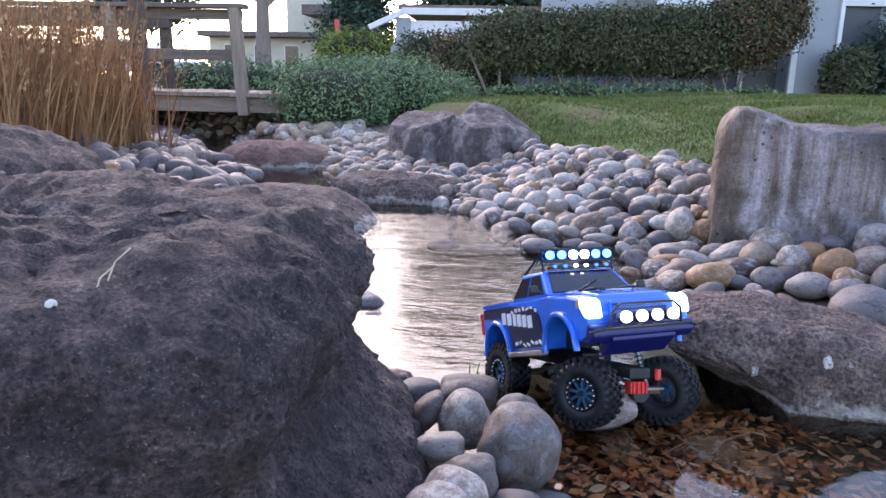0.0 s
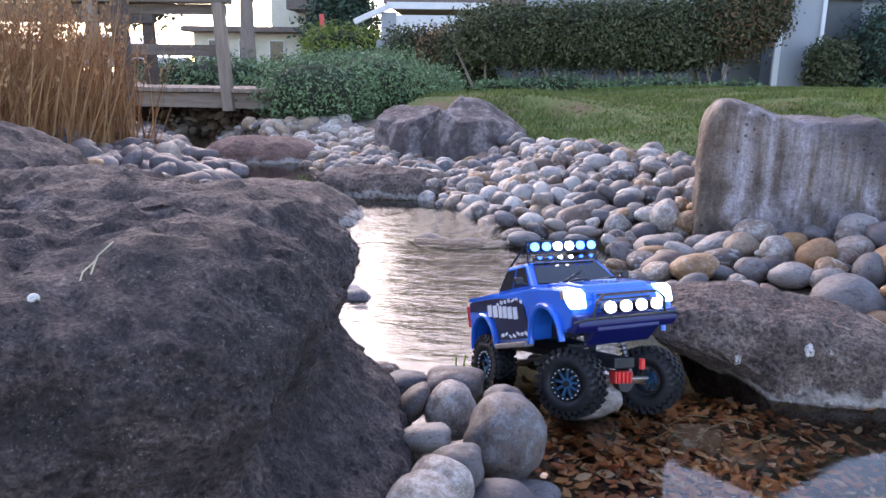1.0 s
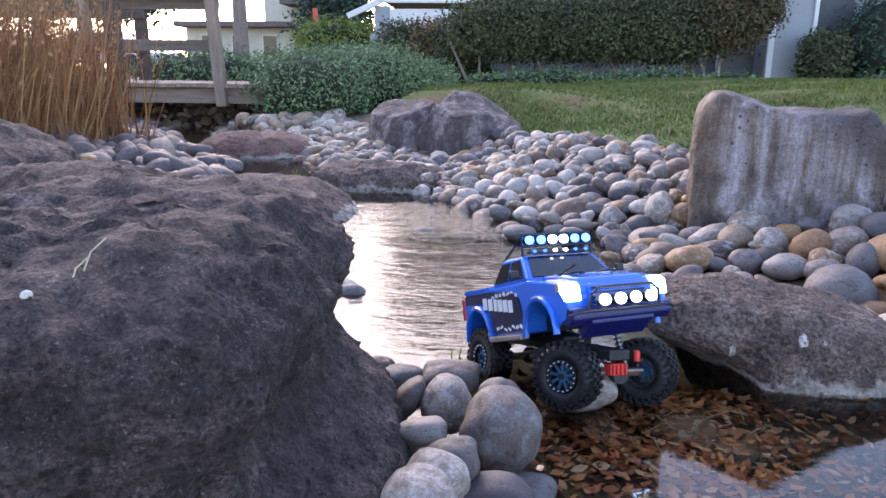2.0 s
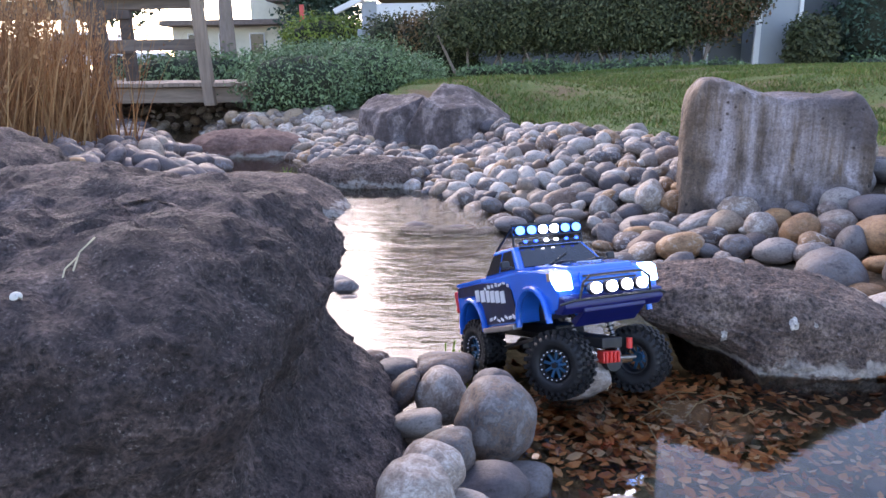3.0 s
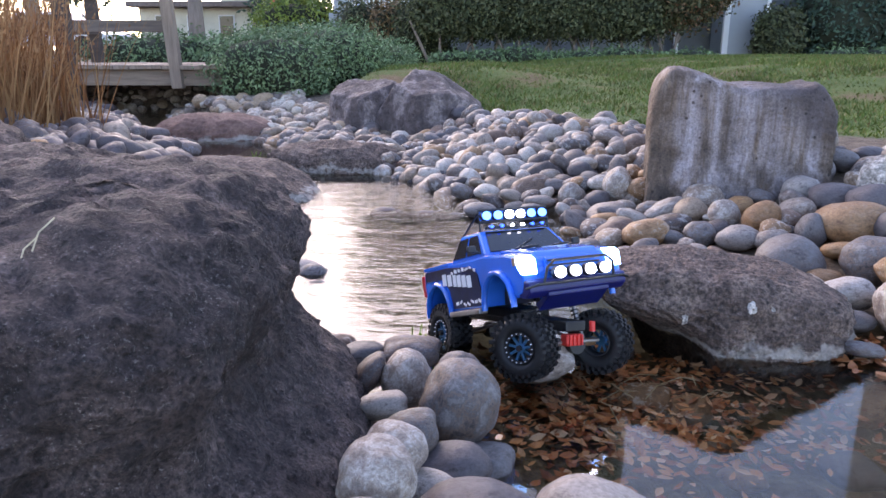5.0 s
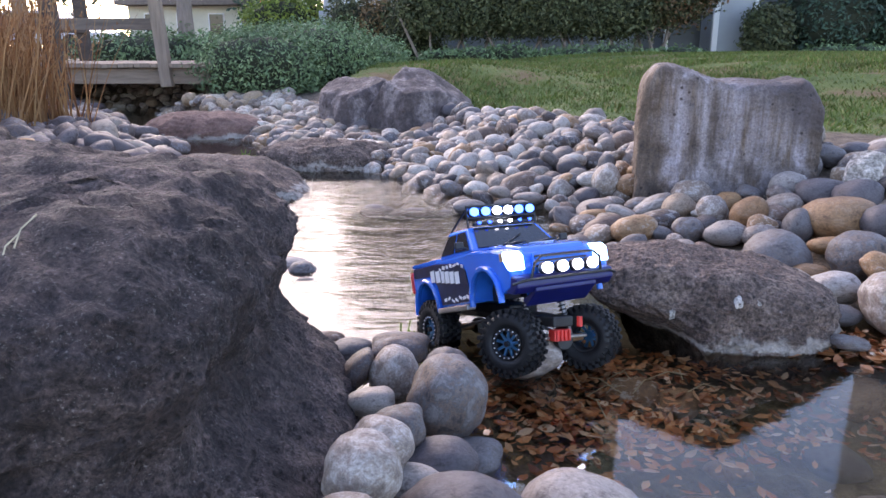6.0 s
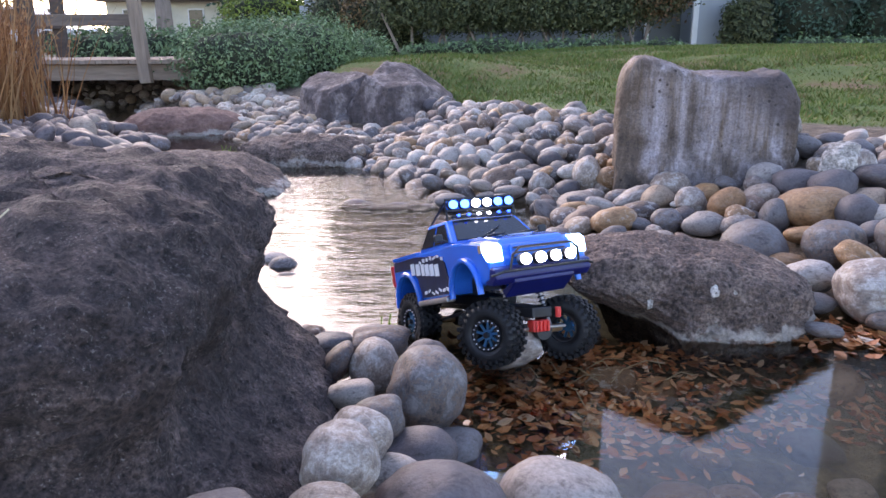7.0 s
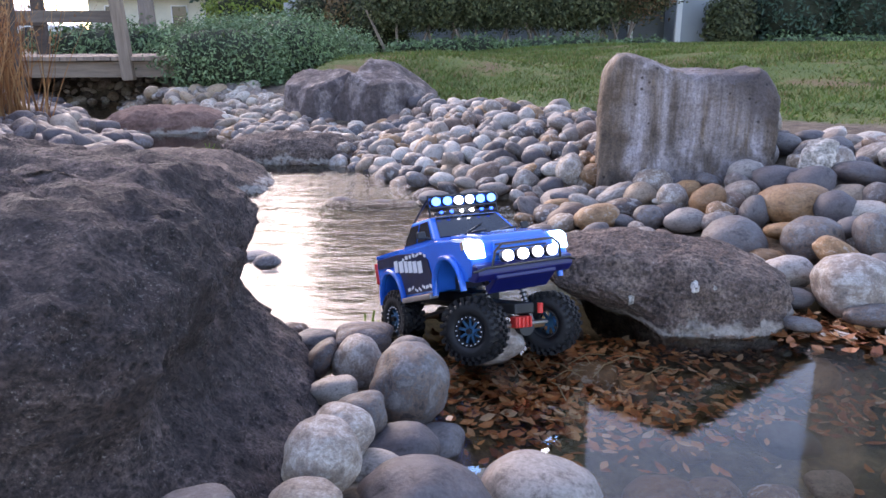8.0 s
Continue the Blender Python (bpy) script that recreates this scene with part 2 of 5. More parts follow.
def ground_material():
    m, n, l, b = material("soil_and_turf")
    geo = n.new("ShaderNodeNewGeometry")
    a = n.new("ShaderNodeAttribute")
    a.attribute_name = "turf"
    soil = noise_node(n, l, 14, 8, 0.7)
    sc = ramp(n, [(0.36, (0.075, 0.052, 0.035)), (0.5, (0.15, 0.105, 0.07)), (0.64, (0.24, 0.18, 0.125))])
    l.new(soil.outputs[0], sc.inputs[0])
    tn = noise_node(n, l, 1.7, 7, 0.65)
    gc = ramp(n, [(0.36, (0.055, 0.095, 0.01)), (0.5, (0.08, 0.12, 0.015)), (0.57, (0.13, 0.115, 0.03)), (0.63, (0.16, 0.1, 0.045))])
    l.new(tn.outputs[0], gc.inputs[0])
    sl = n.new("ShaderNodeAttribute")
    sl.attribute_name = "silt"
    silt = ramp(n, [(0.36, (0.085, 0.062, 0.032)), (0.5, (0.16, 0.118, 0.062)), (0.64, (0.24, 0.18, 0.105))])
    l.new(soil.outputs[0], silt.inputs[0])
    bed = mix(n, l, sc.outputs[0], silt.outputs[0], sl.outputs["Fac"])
    c = mix(n, l, bed, gc.outputs[0], a.outputs["Fac"])
    fine = noise_node(n, l, 120, 3, 0.7)
    fr = ramp(n, [(0.3, (0.6, 0.6, 0.6)), (0.7, (1.2, 1.2, 1.2))])
    l.new(fine.outputs[0], fr.inputs[0])
    c = mix(n, l, c, fr.outputs[0], 1.0, "MULTIPLY")
    l.new(c, b.inputs["Base Color"])
    b.inputs["Roughness"].default_value = 0.95
    bump(n, l, b, [(soil.outputs[0], 0.6, 0.03), (fine.outputs[0], 0.7, 0.01)])
    return m


def water_material():
    m, n, l, b = material("stream_water")
    n.remove(b)
    out = n["Material Output"]
    tr = n.new("ShaderNodeBsdfTransparent")
    tr.inputs[0].default_value = (0.97, 0.9, 0.76, 1)
    gl = n.new("ShaderNodeBsdfGlossy")
    gl.inputs["Roughness"].default_value = 0.015
    fres = n.new("ShaderNodeFresnel")
    fres.inputs["IOR"].default_value = 1.45
    mx = n.new("ShaderNodeMixShader")
    att = n.new("ShaderNodeAttribute")
    att.attribute_name = "ripple"
    w1 = noise_node(n, l, 8, 3, 0.5, stretch=(0.55, 1.7, 1), distortion=0.6)
    w2 = noise_node(n, l, 36, 3, 0.55, stretch=(0.5, 1.5, 1), distortion=0.4)
    add = n.new("ShaderNodeMath")
    add.operation = "MULTIPLY_ADD"
    l.new(w2.outputs[0], add.inputs[0])
    add.inputs[1].default_value = 0.5
    l.new(w1.outputs[0], add.inputs[2])
    bp = n.new("ShaderNodeBump")
    bp.inputs["Distance"].default_value = 0.03
    l.new(att.outputs["Fac"], bp.inputs["Strength"])
    l.new(add.outputs[0], bp.inputs["Height"])
    l.new(bp.outputs[0], gl.inputs["Normal"])
    l.new(bp.outputs[0], fres.inputs["Normal"])
    l.new(fres.outputs[0], mx.inputs[0])
    l.new(tr.outputs[0], mx.inputs[1])
    l.new(gl.outputs[0], mx.inputs[2])
    l.new(mx.outputs[0], out.inputs[0])
    return m


def leaf_material(name, stops, source="island", rough=0.75, trans=0.15):
    m, n, l, b = material(name)
    if source == "object":
        rnd = n.new("ShaderNodeObjectInfo").outputs["Random"]
    else:
        rnd = n.new("ShaderNodeNewGeometry").outputs["Random Per Island"]
    r = ramp(n, stops)
    l.new(rnd, r.inputs[0])
    nz = noise_node(n, l, 3.0, 4, 0.6)
    nr = ramp(n, [(0.3, (0.65, 0.65, 0.65)), (0.7, (1.25, 1.25, 1.2))])
    l.new(nz.outputs[0], nr.inputs[0])
    l.new(mix(n, l, r.outputs[0], nr.outputs[0], 1.0, "MULTIPLY"), b.inputs["Base Color"])
    b.inputs["Roughness"].default_value = rough
    b.inputs["Subsurface Weight"].default_value = 0.0
    return m


def plain(name, colour, rough=0.6, metal=0.0, scale=20, vary=0.25, bumps=0.15, stretch=None, coat=0.0):
    m, n, l, b = material(name)
    nz = noise_node(n, l, scale, 6, 0.65, stretch=stretch)
    r = ramp(n, [(0.3, tuple(v * (1 - vary) for v in colour)), (0.7, tuple(v * (1 + vary) for v in colour))])
    l.new(nz.outputs[0], r.inputs[0])
    l.new(r.outputs[0], b.inputs["Base Color"])
    b.inputs["Roughness"].default_value, b.inputs["Metallic"].default_value = rough, metal
    b.inputs["Coat Weight"].default_value = coat
    b.inputs["Coat Roughness"].default_value = 0.08
    if bumps:
        bump(n, l, b, [(nz.outputs[0], bumps, 0.01)])
    return m


def lamp_material(name, colour, strength):
    m, n, l, b = material(name)
    b.inputs["Base Color"].default_value = (*colour, 1)
    b.inputs["Emission Color"].default_value = (*colour, 1)
    b.inputs["Emission Strength"].default_value = strength
    return m


M_GROUND, M_WATER = ground_material(), water_material()
M_GRASS = leaf_material("grass_blade", [(0.0, (0.06, 0.105, 0.012)), (0.5, (0.1, 0.15, 0.018)), (0.8, (0.14, 0.15, 0.028)), (1.0, (0.22, 0.15, 0.06))])
M_REED = leaf_material("dry_reed", [(0.0, (0.19, 0.08, 0.032)), (0.5, (0.36, 0.17, 0.068)), (1.0, (0.48, 0.28, 0.13))], rough=0.8)
M_SHRUB = leaf_material("bluish_leaf", [(0.0, (0.06, 0.105, 0.042)), (0.6, (0.125, 0.2, 0.085)), (1.0, (0.22, 0.31, 0.15))], rough=0.65)
M_HEDGE = leaf_material("hedge_leaf", [(0.0, (0.03, 0.042, 0.016)), (0.6, (0.07, 0.085, 0.032)), (1.0, (0.13, 0.13, 0.06))])
M_HEDGERED = leaf_material("reddish_leaf", [(0.0, (0.04, 0.05, 0.02)), (0.55, (0.085, 0.085, 0.033)), (0.8, (0.15, 0.085, 0.04)), (1.0, (0.26, 0.11, 0.055))])
M_HEDGEBR = leaf_material("browning_leaf", [(0.0, (0.07, 0.05, 0.02)), (1.0, (0.22, 0.13, 0.05))])
M_HEDGEGR = leaf_material("fresh_green_leaf", [(0.0, (0.08, 0.13, 0.02)), (1.0, (0.22, 0.29, 0.045))])
M_FIR = leaf_material("dark_evergreen_leaf", [(0.0, (0.016, 0.04, 0.026)), (1.0, (0.05, 0.1, 0.06))])
M_CORE = plain("painted_inner_shade", (0.03, 0.036, 0.02), 0.95, scale=8)
M_BARK = plain("grey_bark", (0.22, 0.17, 0.14), 0.9, scale=30, stretch=(1, 1, 0.2), bumps=0.5)
M_WOOD = plain("weathered_timber", (0.25, 0.185, 0.135), 0.85, scale=22, stretch=(0.12, 1, 1), bumps=0.4, vary=0.35)
M_WOODUP = plain("weathered_post_timber", (0.27, 0.2, 0.15), 0.85, scale=22, stretch=(1, 1, 0.1), bumps=0.4, vary=0.35)
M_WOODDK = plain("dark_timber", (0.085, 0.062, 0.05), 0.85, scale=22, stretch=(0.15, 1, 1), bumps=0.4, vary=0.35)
M_RAIL = plain("grey_brown_rail_timber", (0.15, 0.115, 0.092), 0.85, scale=22, stretch=(0.12, 1, 1), bumps=0.4, vary=0.35)
M_SIDING = plain("grey_siding", (0.34, 0.36, 0.37), 0.75, scale=2, vary=0.08, bumps=0.03)
M_TRIM = plain("white_trim", (0.74, 0.73, 0.71), 0.6, scale=5, vary=0.06, bumps=0.02)
M_RECESSDK = plain("dark_recess_fill", (0.085, 0.095, 0.1), 0.55, scale=4, vary=0.15, bumps=0.02)
M_ROOF = plain("brown_roof_shingle", (0.17, 0.13, 0.11), 0.9, scale=12, vary=0.3, bumps=0.3)
M_STUCCO = plain("pale_stucco", (0.6, 0.56, 0.44), 0.85, scale=3, vary=0.08)
M_LEAVES = leaf_material("fallen_leaf", [(0.0, (0.22, 0.063, 0.02)), (0.4, (0.47, 0.15, 0.046)), (0.8, (0.6, 0.28, 0.12)), (1.0, (0.72, 0.52, 0.38))], rough=0.45)
M_SCREEN = plain("red_sign_paint", (0.7, 0.09, 0.07), 0.5, vary=0.05, bumps=0)
M_CARWHITE = plain("white_car_paint", (0.7, 0.7, 0.7), 0.3, vary=0.03, bumps=0)
M_GLASS = plain("dark_window_glass", (0.02, 0.024, 0.03), 0.08, vary=0.1, bumps=0)
# truck
M_BLUE = plain("blue_body_paint", (0.0, 0.135, 0.62), 0.2, scale=6, vary=0.12, bumps=0, coat=0.7)
M_NAVY = plain("dark_blue_plastic", (0.005, 0.01, 0.1), 0.35, vary=0.2, bumps=0.03)
M_BLACK = plain("black_plastic", (0.01, 0.01, 0.012), 0.45, vary=0.3, bumps=0.05)
M_TYRE = plain("wet_black_rubber", (0.007, 0.007, 0.008), 0.55, scale=60, vary=0.3, bumps=0.2)
M_RIM = plain("blue_anodised_metal", (0.06, 0.22, 0.4), 0.3, metal=0.8, vary=0.15, bumps=0)
M_RED = plain("red_plastic", (0.7, 0.035, 0.025), 0.4, vary=0.1, bumps=0)
M_STEEL = plain("dull_steel", (0.35, 0.32, 0.3), 0.4, metal=0.8, vary=0.2, bumps=0.05)
M_COPPER = plain("muddy_brown_metal", (0.3, 0.17, 0.09), 0.5, metal=0.5, vary=0.3)
M_SIDE = plain("dark_blue_black_graphic", (0.006, 0.012, 0.045), 0.3, scale=40, vary=0.5, bumps=0)
M_DECAL = plain("white_decal", (0.7, 0.72, 0.75), 0.4, vary=0.06, bumps=0)
M_LEDW = lamp_material("cool_white_lamp", (0.72, 0.83, 1.0), 7.0)
M_LEDS = lamp_material("blue_white_lamp", (0.035, 0.17, 1.0), 2.2)
M_LEDB = lamp_material("blue_lamp", (0.01, 0.08, 1.0), 1.6)
M_HEAD = lamp_material("headlight_lamp", (0.22, 0.5, 1.0), 4.0)
M_TAIL = plain("red_tail_lens", (0.75, 0.06, 0.06), 0.25, vary=0.05, bumps=0)


# ---------- mesh helpers ----------
def part(name, bm, mat, parent=None, label="", smooth=False):
    me = bpy.data.meshes.new(name)
    if smooth:
        for f in bm.faces:
            f.smooth = True
    bm.to_mesh(me)
    bm.free()
    me.materials.append(mat)
    ob = new(name, me)
    if parent:
        ob.parent = parent
    if label:
        tagged(ob, label)
    return ob


def thing(name, label, category, group="", kind="", at=None):
    ob = new(name)
    ob.empty_display_size = 0.05
    if at is not None:
        ob.matrix_world = at
    return tagged(ob, label, category, group, kind)


def box(bm, centre, size, bevel=0.0, rot=None):
    r = bmesh.ops.create_cube(bm, size=1.0)
    m = Matrix.Translation(centre) @ (rot.to_4x4() if rot is not None else Matrix()) @ Matrix.Diagonal((*size, 1))
    bmesh.ops.transform(bm, matrix=m, verts=r["verts"])
    if bevel:
        edges = {e for v in r["verts"] for e in v.link_edges}
        bmesh.ops.bevel(bm, geom=list(edges), offset=bevel, segments=2, profile=0.5, affect="EDGES")
    return bm


def boxm(*args, **kw):
    return box(bmesh.new(), *args, **kw)


def rod(bm, a, b, r, r2=None, seg=10):
    a, b = Vector(a), Vector(b)
    d = b - a
    m = Matrix.Translation((a + b) / 2) @ d.to_track_quat("Z", "Y").to_matrix().to_4x4()
    bmesh.ops.create_cone(bm, cap_ends=True, segments=seg, radius1=r, radius2=r if r2 is None else r2, depth=d.length, matrix=m)
    return bm


def rodm(*args, **kw):
    return rod(bmesh.new(), *args, **kw)


def path_rod(bm, pts, r, seg=8):
    """A bent tube through pts."""
    pts = [Vector(p) for p in pts]
    rings = []
    for i, p in enumerate(pts):
        d = (pts[min(i + 1, len(pts) - 1)] - pts[max(i - 1, 0)]).normalized()
        side = d.cross(Vector((0.31, 0.23, 0.92))).normalized()
        up = d.cross(side)
        rings.append([bm.verts.new(p + r * (side * math.cos(2 * math.pi * k / seg) + up * math.sin(2 * math.pi * k / seg))) for k in range(seg)])
    for a, b in zip(rings, rings[1:]):
        for k in range(seg):
            bm.faces.new((a[k], a[(k + 1) % seg], b[(k + 1) % seg], b[k]))
    bm.faces.new(rings[0][::-1])
    bm.faces.new(rings[-1])
    bmesh.ops.recalc_face_normals(bm, faces=bm.faces)
    return bm


def prism(profile, x0, x1, bevel=0.0):
    """A side profile in (y, z) drawn through x0..x1."""
    bm = bmesh.new()
    left = [bm.verts.new((x0, y, z)) for y, z in profile]
    right = [bm.verts.new((x1, y, z)) for y, z in profile]
    bm.faces.new(left)
    bm.faces.new(right[::-1])
    k = len(profile)
    for i in range(k):
        bm.faces.new((left[i], right[i], right[(i + 1) % k], left[(i + 1) % k]))
    bmesh.ops.recalc_face_normals(bm, faces=bm.faces)
    if bevel:
        bmesh.ops.bevel(bm, geom=list(bm.edges), offset=bevel, segments=2, profile=0.5, affect="EDGES")
    return bm


def fbm(p, scale, seed, octaves=4):
    return noise.fractal(Vector(p) * scale + Vector((seed * 13.1, seed * 7.7, seed * 3.3)), 1.0, 2.1, octaves)


def rock_mesh(radii, power=2.6, rough=0.08, seed=1, sub=5, lump=2.0, taper=0.0, facet=0.0, shape=None, cuts=0, cut=0.82, faces=()):
    """A boulder: a rounded block with lumps, ledges and a pitted skin, in local metres."""
    bm = bmesh.new()
    bmesh.ops.create_icosphere(bm, subdivisions=sub, radius=1.0)
    rx, ry, rz = radii
    size = (rx + ry + rz) / 3
    rnd = random.Random(seed)
    planes = []                                  # broken faces
    for _ in range(cuts):
        n = Vector((rnd.gauss(0, 1), rnd.gauss(0, 1), rnd.gauss(0.1, 0.8))).normalized()
        reach = (abs(n.x * rx) ** 1.5 + abs(n.y * ry) ** 1.5 + abs(n.z * rz) ** 1.5) ** (1 / 1.5)
        planes.append((n, reach * rnd.uniform(cut, cut + 0.14)))
    planes += [(Vector(n).normalized(), h) for n, h in faces]
    for v in bm.verts:
        d = v.co.normalized()
        k = (abs(d.x) ** power + abs(d.y) ** power + abs(d.z) ** power) ** (-1 / power)
        p = Vector((d.x * k * rx, d.y * k * ry, d.z * k * rz))
        if taper:
            s = 1 - taper * (p.z / rz)
            p.x, p.y = p.x * s, p.y * s
        for n, h in planes:
            over = p.dot(n) - h
            if over > 0:
                p -= n * over * 0.93
        n1 = fbm(p / size, lump, seed, 3)
        n2 = fbm(p / size, lump * 6, seed + 5, 4)
        if facet:
            c = noise.cell(p / size * lump * 1.3 + Vector((seed, seed, seed)))
            n1 += facet * (c - 0.5)
        p += d * size * rough * (n1 + 0.42 * n2)
        if sub >= 6:
            n3 = fbm(p / size, lump * 16, seed + 9, 3)
            p += d * size * rough * 0.2 * n3
        if shape:
            p = shape(p)
        v.co = p
    return bm


# ---------- ground and water ----------
def right_shore(y):
    return float(np.interp(y, (-0.9, -0.5, 0.2, 0.9, 1.2, 1.4, 1.7, 2.15, 2.45, 2.7, 3.2, 3.5, 4.0, 4.65, 5.8, 6.6, 8, 14), (1.2, 1.75, 2.0, 1.6, 1.2, 1.0, 0.86, 0.6, 0.6, 0.28, 0.05, -0.25, -0.55, -1.05, -1.75, -2.3, -2.75, -5)))


def left_shore(y):
    return float(np.interp(y, (-0.9, -0.5, 0.3, 0.6, 0.9, 1.05, 1.2, 1.4, 1.7, 2.4, 3.0, 3.67, 4.1, 4.8, 5.5, 6.5, 8, 14), (1.2, 0.6, 0.22, 0.16, 0.1, 0.0, -0.18, -0.28, -0.38, -0.6, -0.95, -1.33, -1.5, -1.95, -2.4, -3.1, -3.6, -6)))


def smooth(a, b, v):
    t = min(1.0, max(0.0, (v - a) / (b - a)))
    return t * t * (3 - 2 * t)


def ground_z(x, y):
    return max(low_ground(x, y), 0.44 * smooth(7.1, 7.9, y) - 0.14)


def low_ground(x, y):
    r, l = right_shore(y), left_shore(y)
    dr, dl = (x - r) * 0.85, (l - x) * 0.85
    if dr > 0:
        z = 0.17 * smooth(0.2 * smooth(3.2, 4.2, y), 1.15, dr) + 0.32 * smooth(0.9, 6.0, dr) * smooth(2.0, 8.0, y + 0.4 * x)
        z += (0.03 - 0.01 * smooth(3.2, 4.2, y)) * min(1.0, dr / 0.3)
        z -= 0.09 * math.exp(-((x + 0.15) / 0.5) ** 2 - ((y - 4.45) / 0.4) ** 2)
        z += 0.12 * math.exp(-((x + 1.9) / 0.7) ** 2 - ((y - 6.2) / 0.5) ** 2)                  # stones heaped before the bridge
        z += 0.21 * smooth(-1.05, -0.5, x) * smooth(5.5, 6.5, y) * smooth(1.6, 0.2, x) * smooth(10.0, 7.0, y)     # mound at the lawn's corner
        return max(z, 0.012)
    if dl > 0:
        far = smooth(1.1, 2.0, y)
        heap = 0.11 * math.exp(-((x - 0.06) / 0.13) ** 2 - ((y - 0.52) / 0.2) ** 2)      # stones heaped against the boulder
        return far * 0.14 * smooth(0, 0.9, dl) + 0.04 * min(1.0, dl / 0.25) + heap + far * 0.2 * smooth(1.5, 6, dl)
    d = min(-dr, -dl)
    dam = math.exp(-((x - 0.28) / 0.26) ** 2 - ((y - 1.2) / 0.26) ** 2)     # leaf-choked sill between the stones
    shelf = math.exp(-((x - 0.7) / 0.3) ** 2 - ((y - 1.24) / 0.16) ** 2)    # silt banked before the porous rock
    return (-0.11 * smooth(0.0, 0.3, d) - 0.01) * (1 - 0.8 * dam) * (1 - 0.5 * shelf)


def axis(lo, hi, step, far):
    """Grid lines: fine between lo and hi, widening to far beyond."""
    inner = list(np.arange(lo, hi + 1e-6, step))
    out, v, s = [], hi, step
    while v < far:
        s *= 1.35
        v += s
        out.append(v)
    low, v, s = [], lo, step
    while v > -far:
        s *= 1.35
        v -= s
        low.append(v)
    return low[::-1] + inner + out


def build_ground():
    xs, ys = axis(-3.2, 3.6, 0.05, 600), axis(-0.4, 9.0, 0.05, 900)
    verts, turf, silt = [], [], []
    for y in ys:
        for x in xs:
            z = ground_z(x, y)
            z += 0.02 * fbm((x, y, 0), 1.4, 3, 3) * min(1, 0.3 + abs(z) * 4)
            verts.append((x, y, z))
            d = (x - right_shore(y)) * 0.85 - 0.55 * smooth(1.3, 1.7, x) * smooth(3.8, 3.0, y) + 0.18 * fbm((x, y, 0), 1.1, 8, 4)
            t = smooth(1.0, 1.3, d) if x > right_shore(y) else smooth(3.0, 4.0, (left_shore(y) - x))
            if y > 5.6 and x < 0.2:
                t *= smooth(-1.2, -0.6, x + 0.1 * (y - 6))
            turf.append(t)
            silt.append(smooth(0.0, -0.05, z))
    w = len(xs)
    faces = [(j * w + i, j * w + i + 1, (j + 1) * w + i + 1, (j + 1) * w + i) for j in range(len(ys) - 1) for i in range(w - 1)]
    me = bpy.data.meshes.new("ground")
    me.from_pydata(verts, [], faces)
    at = me.attributes.new("turf", "FLOAT", "POINT")
    at.data.foreach_set("value", turf)
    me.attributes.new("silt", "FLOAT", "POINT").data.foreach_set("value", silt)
    me.polygons.foreach_set("use_smooth", [True] * len(faces))
    me.materials.append(M_GROUND)
    return tagged(new("ground", me), "brown soil streambed and banks rising to a patchy lawn", "ground", kind="structure")


def build_water():
    ys = np.arange(-0.9, 8.0, 0.1)
    verts, faces, rip = [], [], []
    k = 24
    for y in ys:
        a, b = left_shore(y) - 0.25, right_shore(y) + 0.25
        for i in range(k):
            x = a + (b - a) * i / (k - 1)
            verts.append((x, y, 0.0))
            pool = 1 - smooth(1.25, 1.6, y + 0.25 * (0.6 - x))
            rip.append(0.006 * pool + (1 - pool) * (0.16 * smooth(1.2, 1.6, y) + 0.2 * smooth(2.5, 2.7, y) * smooth(3.25, 3.0, y)) * (1 - 0.75 * smooth(3.1, 3.5, y)))
    for j in range(len(ys) - 1):
        for i in range(k - 1):
            faces.append((j * k + i, j * k + i + 1, (j + 1) * k + i + 1, (j + 1) * k + i))
    me = bpy.data.meshes.new("water")
    me.from_pydata(verts, [], faces)
    at = me.attributes.new("ripple", "FLOAT", "POINT")
    at.data.foreach_set("value", rip)
    me.polygons.foreach_set("use_smooth", [True] * len(faces))
    me.materials.append(M_WATER)
    return tagged(new("water", me), "shallow clear stream water, rippled upstream and calm in the near pool", "water", kind="structure")


ground = build_ground()
water = build_water()


# ---------- boulders ----------
def rock(name, at, label, mat, radii, rz=0, ry=0, rx=0, **kw):
    bm = rock_mesh(radii, **kw)
    ob = part(name, bm, mat, smooth=True)
    ob.matrix_world = pose(*at, rx, ry, rz)
    return tagged(ob, label, "rock", "boulders in the stream")


def boulder_shape(p):
    z = p.z
    if p.x > 0:
        p.x -= (0.115 * smooth(-0.08, 0.09, z) - 0.05 * smooth(0.1, 0.2, z)) * smooth(0.0, 0.4, p.x)
    if z > 0:
        p.z -= 0.03 * smooth(0.1, -0.6, p.x)
        # sloping ledge along the front of the top and a groove near the outer corner
        p.z -= 0.05 * smooth(-0.12, -0.36, p.y)
    g = math.exp(-((p.x - 0.5 + 0.25 * z) / 0.03) ** 2) * smooth(0.0, 0.25, z)
    p.y += 0.018 * g if p.y < 0 else 0
    # knobs, hollows and small ridges of the weathered skin
    p += p.normalized() * (0.011 * fbm(p, 9, 3, 4) - 0.008 * abs(fbm(p, 24, 4, 3)) + 0.003 * fbm(p, 60, 6, 2))
    return p


